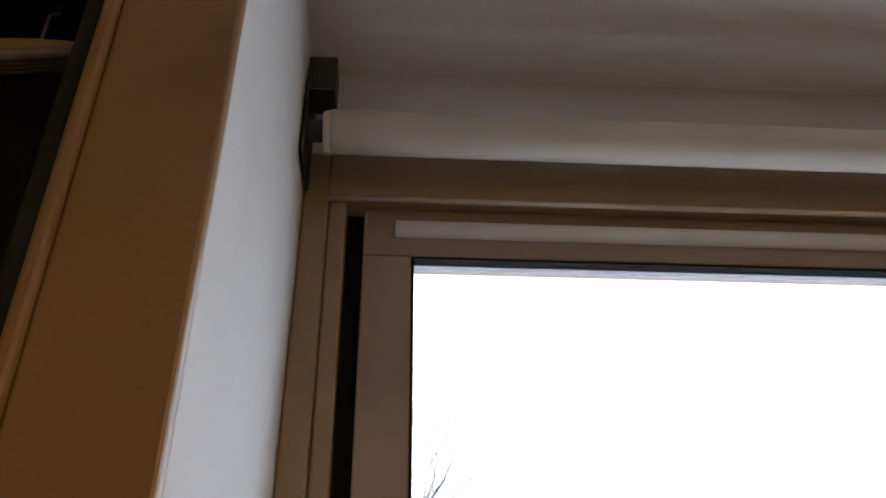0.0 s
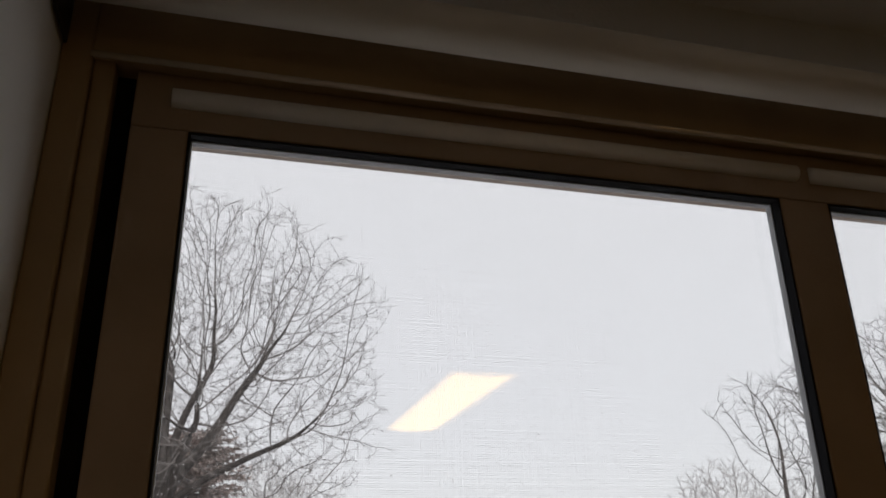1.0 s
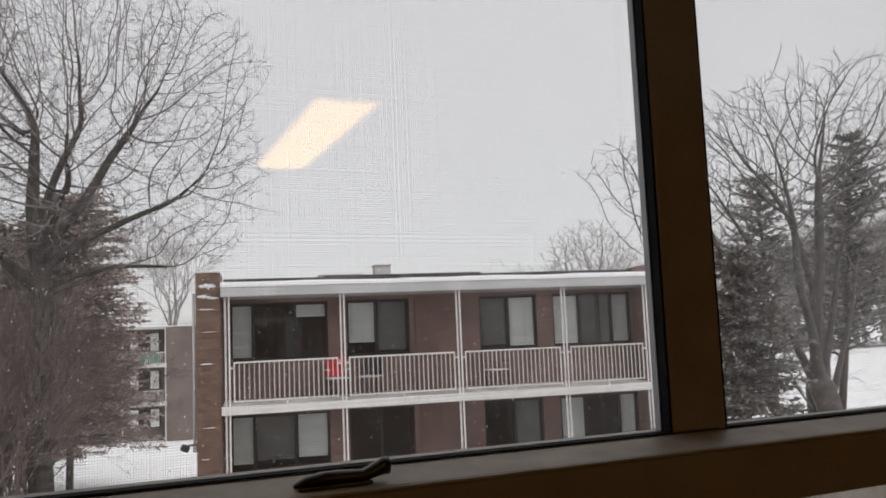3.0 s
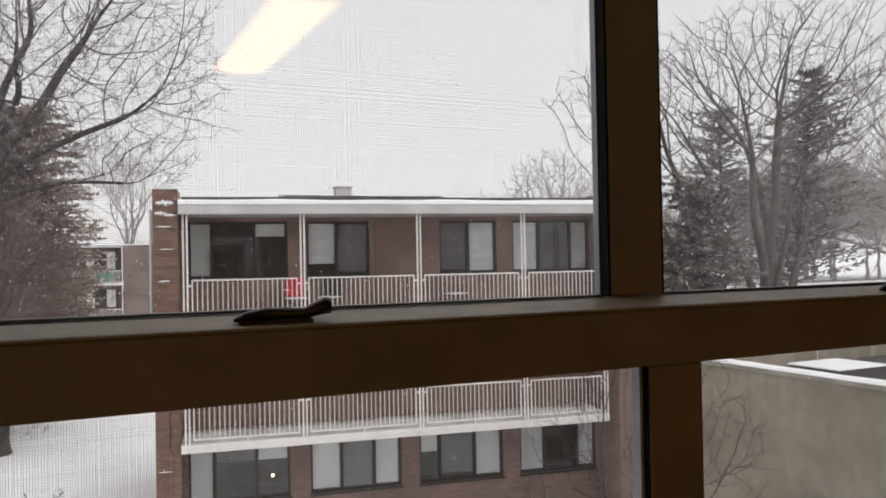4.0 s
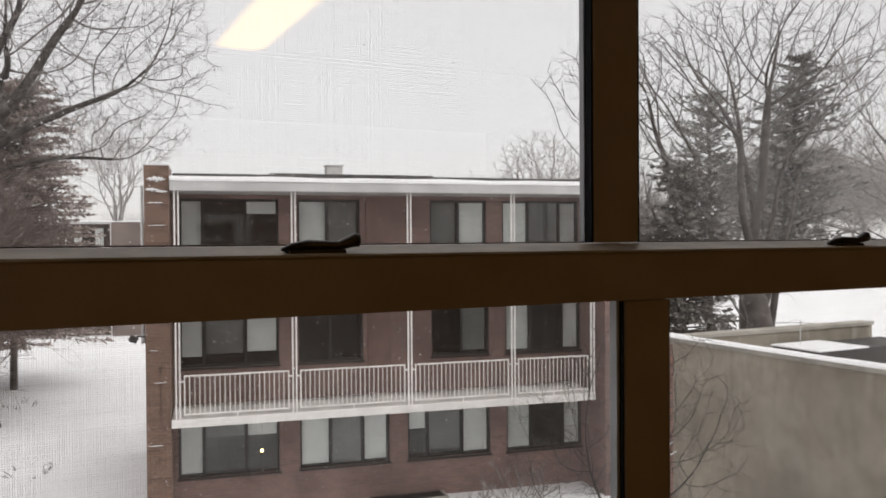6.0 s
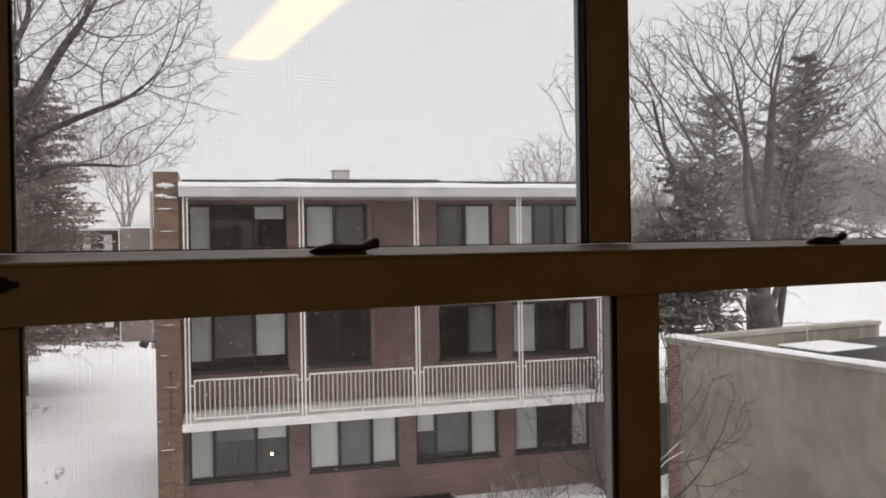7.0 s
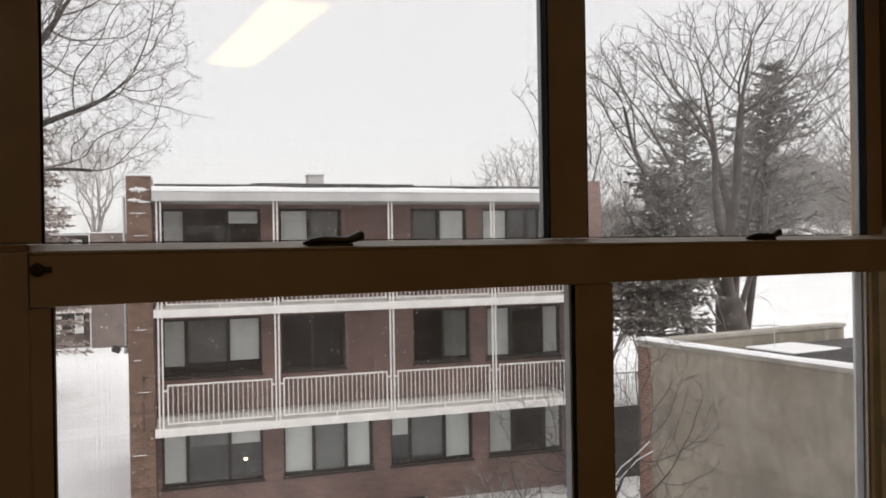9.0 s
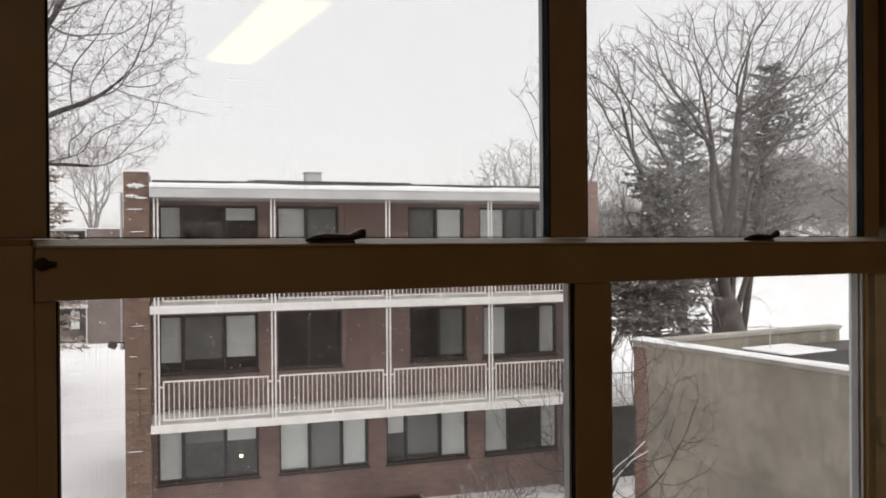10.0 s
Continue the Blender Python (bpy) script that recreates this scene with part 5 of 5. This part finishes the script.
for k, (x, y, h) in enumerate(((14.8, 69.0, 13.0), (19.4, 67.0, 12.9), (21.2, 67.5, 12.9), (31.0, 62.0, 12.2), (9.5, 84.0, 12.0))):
    bare_tree("far_tree", "distant bare tree beyond the roof", (x, y, 0), fan(7, (10, 40), h * 0.42, 0.1, 100 + k), 110 + k, BARK_HAZED, BARK_HAZED, last=3, group="far trees", trunk=(h * 0.4, 0.25, 0.18), up=0.03, kids=(6, 8))

# small tree in front of the stucco wall
sapling = spread_tree("young_tree", "young bare tree with arching branches before the stucco wall", (7.15, 8.02, 0), (2.9, 0.040),
            [(2.1, (0.9, -0.3, 0.6), 1.0, (0.5, -0.2, 1)), (2.5, (0.95, -0.3, 0.7), 1.2, (0.5, -0.1, 1)), (2.8, (0.6, 0.2, 0.9), 1.2, (0.4, 0.1, 1)), (2.4, (-0.8, 0.3, 0.7), 1.0, (-0.5, 0.1, 1)), (2.8, (-0.3, 0.2, 1), 1.0, (-0.2, 0.1, 1)), (1.9, (1, -0.35, 0.35), 1.0, (0.6, -0.2, 0.8))],
            lambda p: ((p.x - 0.4) / 2.0) ** 2 + (p.y / 1.2) ** 2 + ((p.z - 4.0) / 1.9) ** 2 < 1 and p.z > 2.2, (2.4, 1.3, 2.2, 5.9), 131, DARK_BARK, DARK_BARK,
            points=1100, step=0.11, kill=0.15, sight=3.5, tip=0.0026, shoots=1, shoot=(0.1, 0.25), rise=0.10, limb=0.030)
bm, cap = bmesh.new(), bmesh.new()
for pts in (((0.05, 0.0, 2.75), (0.2, -0.1, 3.4), (0.38, -0.20, 3.62), (0.58, -0.31, 3.86), (0.78, -0.41, 3.98)), ((0.03, -0.02, 3.0), (0.2, -0.12, 3.5), (0.38, -0.20, 3.76), (0.57, -0.30, 3.93), (0.74, -0.39, 4.12))):
    loop_tube(bm, pts, 0.008, 6)
    loop_tube(cap, [(x, y, z + 0.009) for x, y, z in pts[1:]], 0.0085, 6)
part("branch", bm, DARK_BARK, sapling, smooth=True)
part("branch_snow", cap, SNOW, sapling, "line of snow along two low branches", smooth=True)

# ---- far block across the snow ----
far = thing("far_block", "distant three-storey brick block with white balconies", "building", (-6.83, 64.75, 0), -6)
FW = 12.0
boxes_part("wall", [(0, FW, 0.9, 9.0, -0.3, 8.2)], BRICK_FAR, far)
boxes_part("pier", [(FW, FW + 2.7, -0.3, 9.0, -0.3, 8.3)], BRICK_FAR, far, "plain brick end wall")
boxes_part("roof", [(-0.2, FW - 0.02, -0.3, 9.1, 8.201, 8.32)], FASCIA, far)
boxes_part("roof_snow", [(-0.2, FW + 2.7, -0.29, 9.1, 8.321, 8.42)], SNOW, far, bevel=0.03)
for z in (2.6, 5.4):
    boxes_part("balcony_slab", [(-0.1, FW - 0.01, -0.3, 0.899, z, z + 0.18)], WHITE_PAINT, far)
    boxes_part("railing", [(0, FW - 0.02, -0.28, -0.24, z + 1.05, z + 1.10), (0, FW - 0.02, -0.28, -0.24, z + 0.24, z + 0.28)] + [(0.15 * k, 0.15 * k + 0.03, -0.27, -0.25, z + 0.281, z + 1.049) for k in range(1, 79)], WHITE_PAINT, far)
for k in range(5):
    for z0, z1 in ((0.0, 2.59), (2.79, 5.39), (5.59, 8.20)):
        box_part("post", (k * 2.97, k * 2.97 + 0.07, -0.29, -0.22, z0, z1), WHITE_PAINT, far)
for lvl in range(3):
    for k in range(4):
        u = 0.4 + 2.97 * k
        w = boxes_part("window", [(u, u + 2.2, 0.85, 0.899, 0.95 + 2.8 * lvl, 2.35 + 2.8 * lvl)], WIN_FRAME, far)
        for ua, ub in ((u + 0.1, u + 0.65), (u + 1.5, u + 2.1)):
            box_part("blind", (ua, ub, 0.82, 0.849, 1.0 + 2.8 * lvl, 2.3 + 2.8 * lvl), BLIND_WHITE, w)
boxes_part("green_screen", [(10.2, 11.4, -0.22, -0.18, 5.7, 6.6)], GREEN_CLOTH, far, "green cloth tied to the railing")

# metal grate by the facade foot, and a twiggy shrub beside it
grate = thing("metal_grate", "dark metal grate with a pale frame in the snow", "grate", (8.9, 18.9, 0.05), BA)
boxes_part("frame", [(-1.05, 1.05, -0.36, -0.30, -0.06, 0.04), (-1.05, 1.05, 0.30, 0.36, -0.06, 0.04), (-1.05, -0.99, -0.30, 0.30, -0.06, 0.04), (0.99, 1.05, -0.30, 0.30, -0.06, 0.04)], COPING, grate, "pale concrete frame", bevel=0.008)
for k in range(24):
    box_part("bar", (-0.98 + 0.082 * k, -0.95 + 0.082 * k, -0.299, 0.299, -0.03, 0.03), FLOOD, grate)
boxes_part("well", [(-0.989, 0.989, -0.299, 0.299, -0.055, -0.035)], BLACK, grate)
bare_tree("low_shrub", "low bare twiggy shrub at the facade foot", (11.6, 17.6, 0), fan(9, (10, 45), 0.9, 0.012, 301), 302, BARK, BARK_GREY, last=3, up=0.05, kids=(4, 6), spread=(16, 40))
bare_tree("low_shrub", "low bare twiggy shrub poking from the snow", (10.2, 16.6, 0), fan(8, (10, 50), 0.7, 0.010, 303), 304, BARK, BARK_GREY, last=3, up=0.05, kids=(4, 6), spread=(16, 40))

for k, (x, y) in enumerate(((-0.1, 26.6), (-0.5, 38.0))):
    bare_tree("low_shrub", "low bare twigs poking through the snow", (x, y, 0), fan(7, (40, 75), 0.42, 0.010, 310 + k), 320 + k, BARK, BARK, last=3, up=0.01, kids=(4, 6), spread=(16, 44))

# road and kerb across the snowfield
road = structure("road", [(60, 320, 128, 135, -0.02, 0.075)], ROAD, "slushy grey road beyond the snowfield")

# ---- falling snow ----
rnd = random.Random(5)
v, f = [], []
for k in range(6500):
    y = rnd.uniform(2.0, 17.0)
    x = rnd.uniform(-0.25 * y - 0.5, 1.5 * y + 1.5)
    z = 6.9 + rnd.uniform(-0.34, 0.42) * y
    if z < 0.3 or (x > 12.3 and y < 13.7):
        continue
    r = rnd.uniform(0.0026, 0.0062) * (0.5 + y / 17)
    n = len(v)
    v.extend(((x - r, y, z), (x + r, y, z), (x, y - r, z), (x, y + r, z), (x, y, z - r * 1.4), (x, y, z + r * 1.4)))
    f.extend([(n + a, n + b, n + c) for a, b, c in ((0, 2, 5), (2, 1, 5), (1, 3, 5), (3, 0, 5), (2, 0, 4), (1, 2, 4), (3, 1, 4), (0, 3, 4))])
tagged(raw("falling_snow", v, f, SNOW), "sparse falling snowflakes in the air", "snow", kind="stuff")

# ---- face bricks of the snow-dusted pier, course by course ----
bm = bmesh.new()
box(bm, -0.1025, 0.1025, -0.005, 0.03, -0.0295, 0.0295)
face_brick = finish(bm, "brick", PIER_BRICK)
bm = bmesh.new()
box(bm, -0.0485, 0.0485, -0.005, 0.03, -0.0295, 0.0295)
face_half = finish(bm, "brick", PIER_BRICK)
rnd = random.Random(77)
for c in range(119):
    z = 0.05 + 0.0725 * c
    if z > 8.61:
        break
    row = ((-0.572, face_brick), (-0.3545, face_brick), (-0.190, face_half)) if c % 2 else ((-0.6255, face_half), (-0.461, face_brick), (-0.2435, face_brick))
    for u, me in row:
        b = new("brick", me)
        b.parent = pier
        b.location = (u, rnd.uniform(-0.0015, 0.002), z)
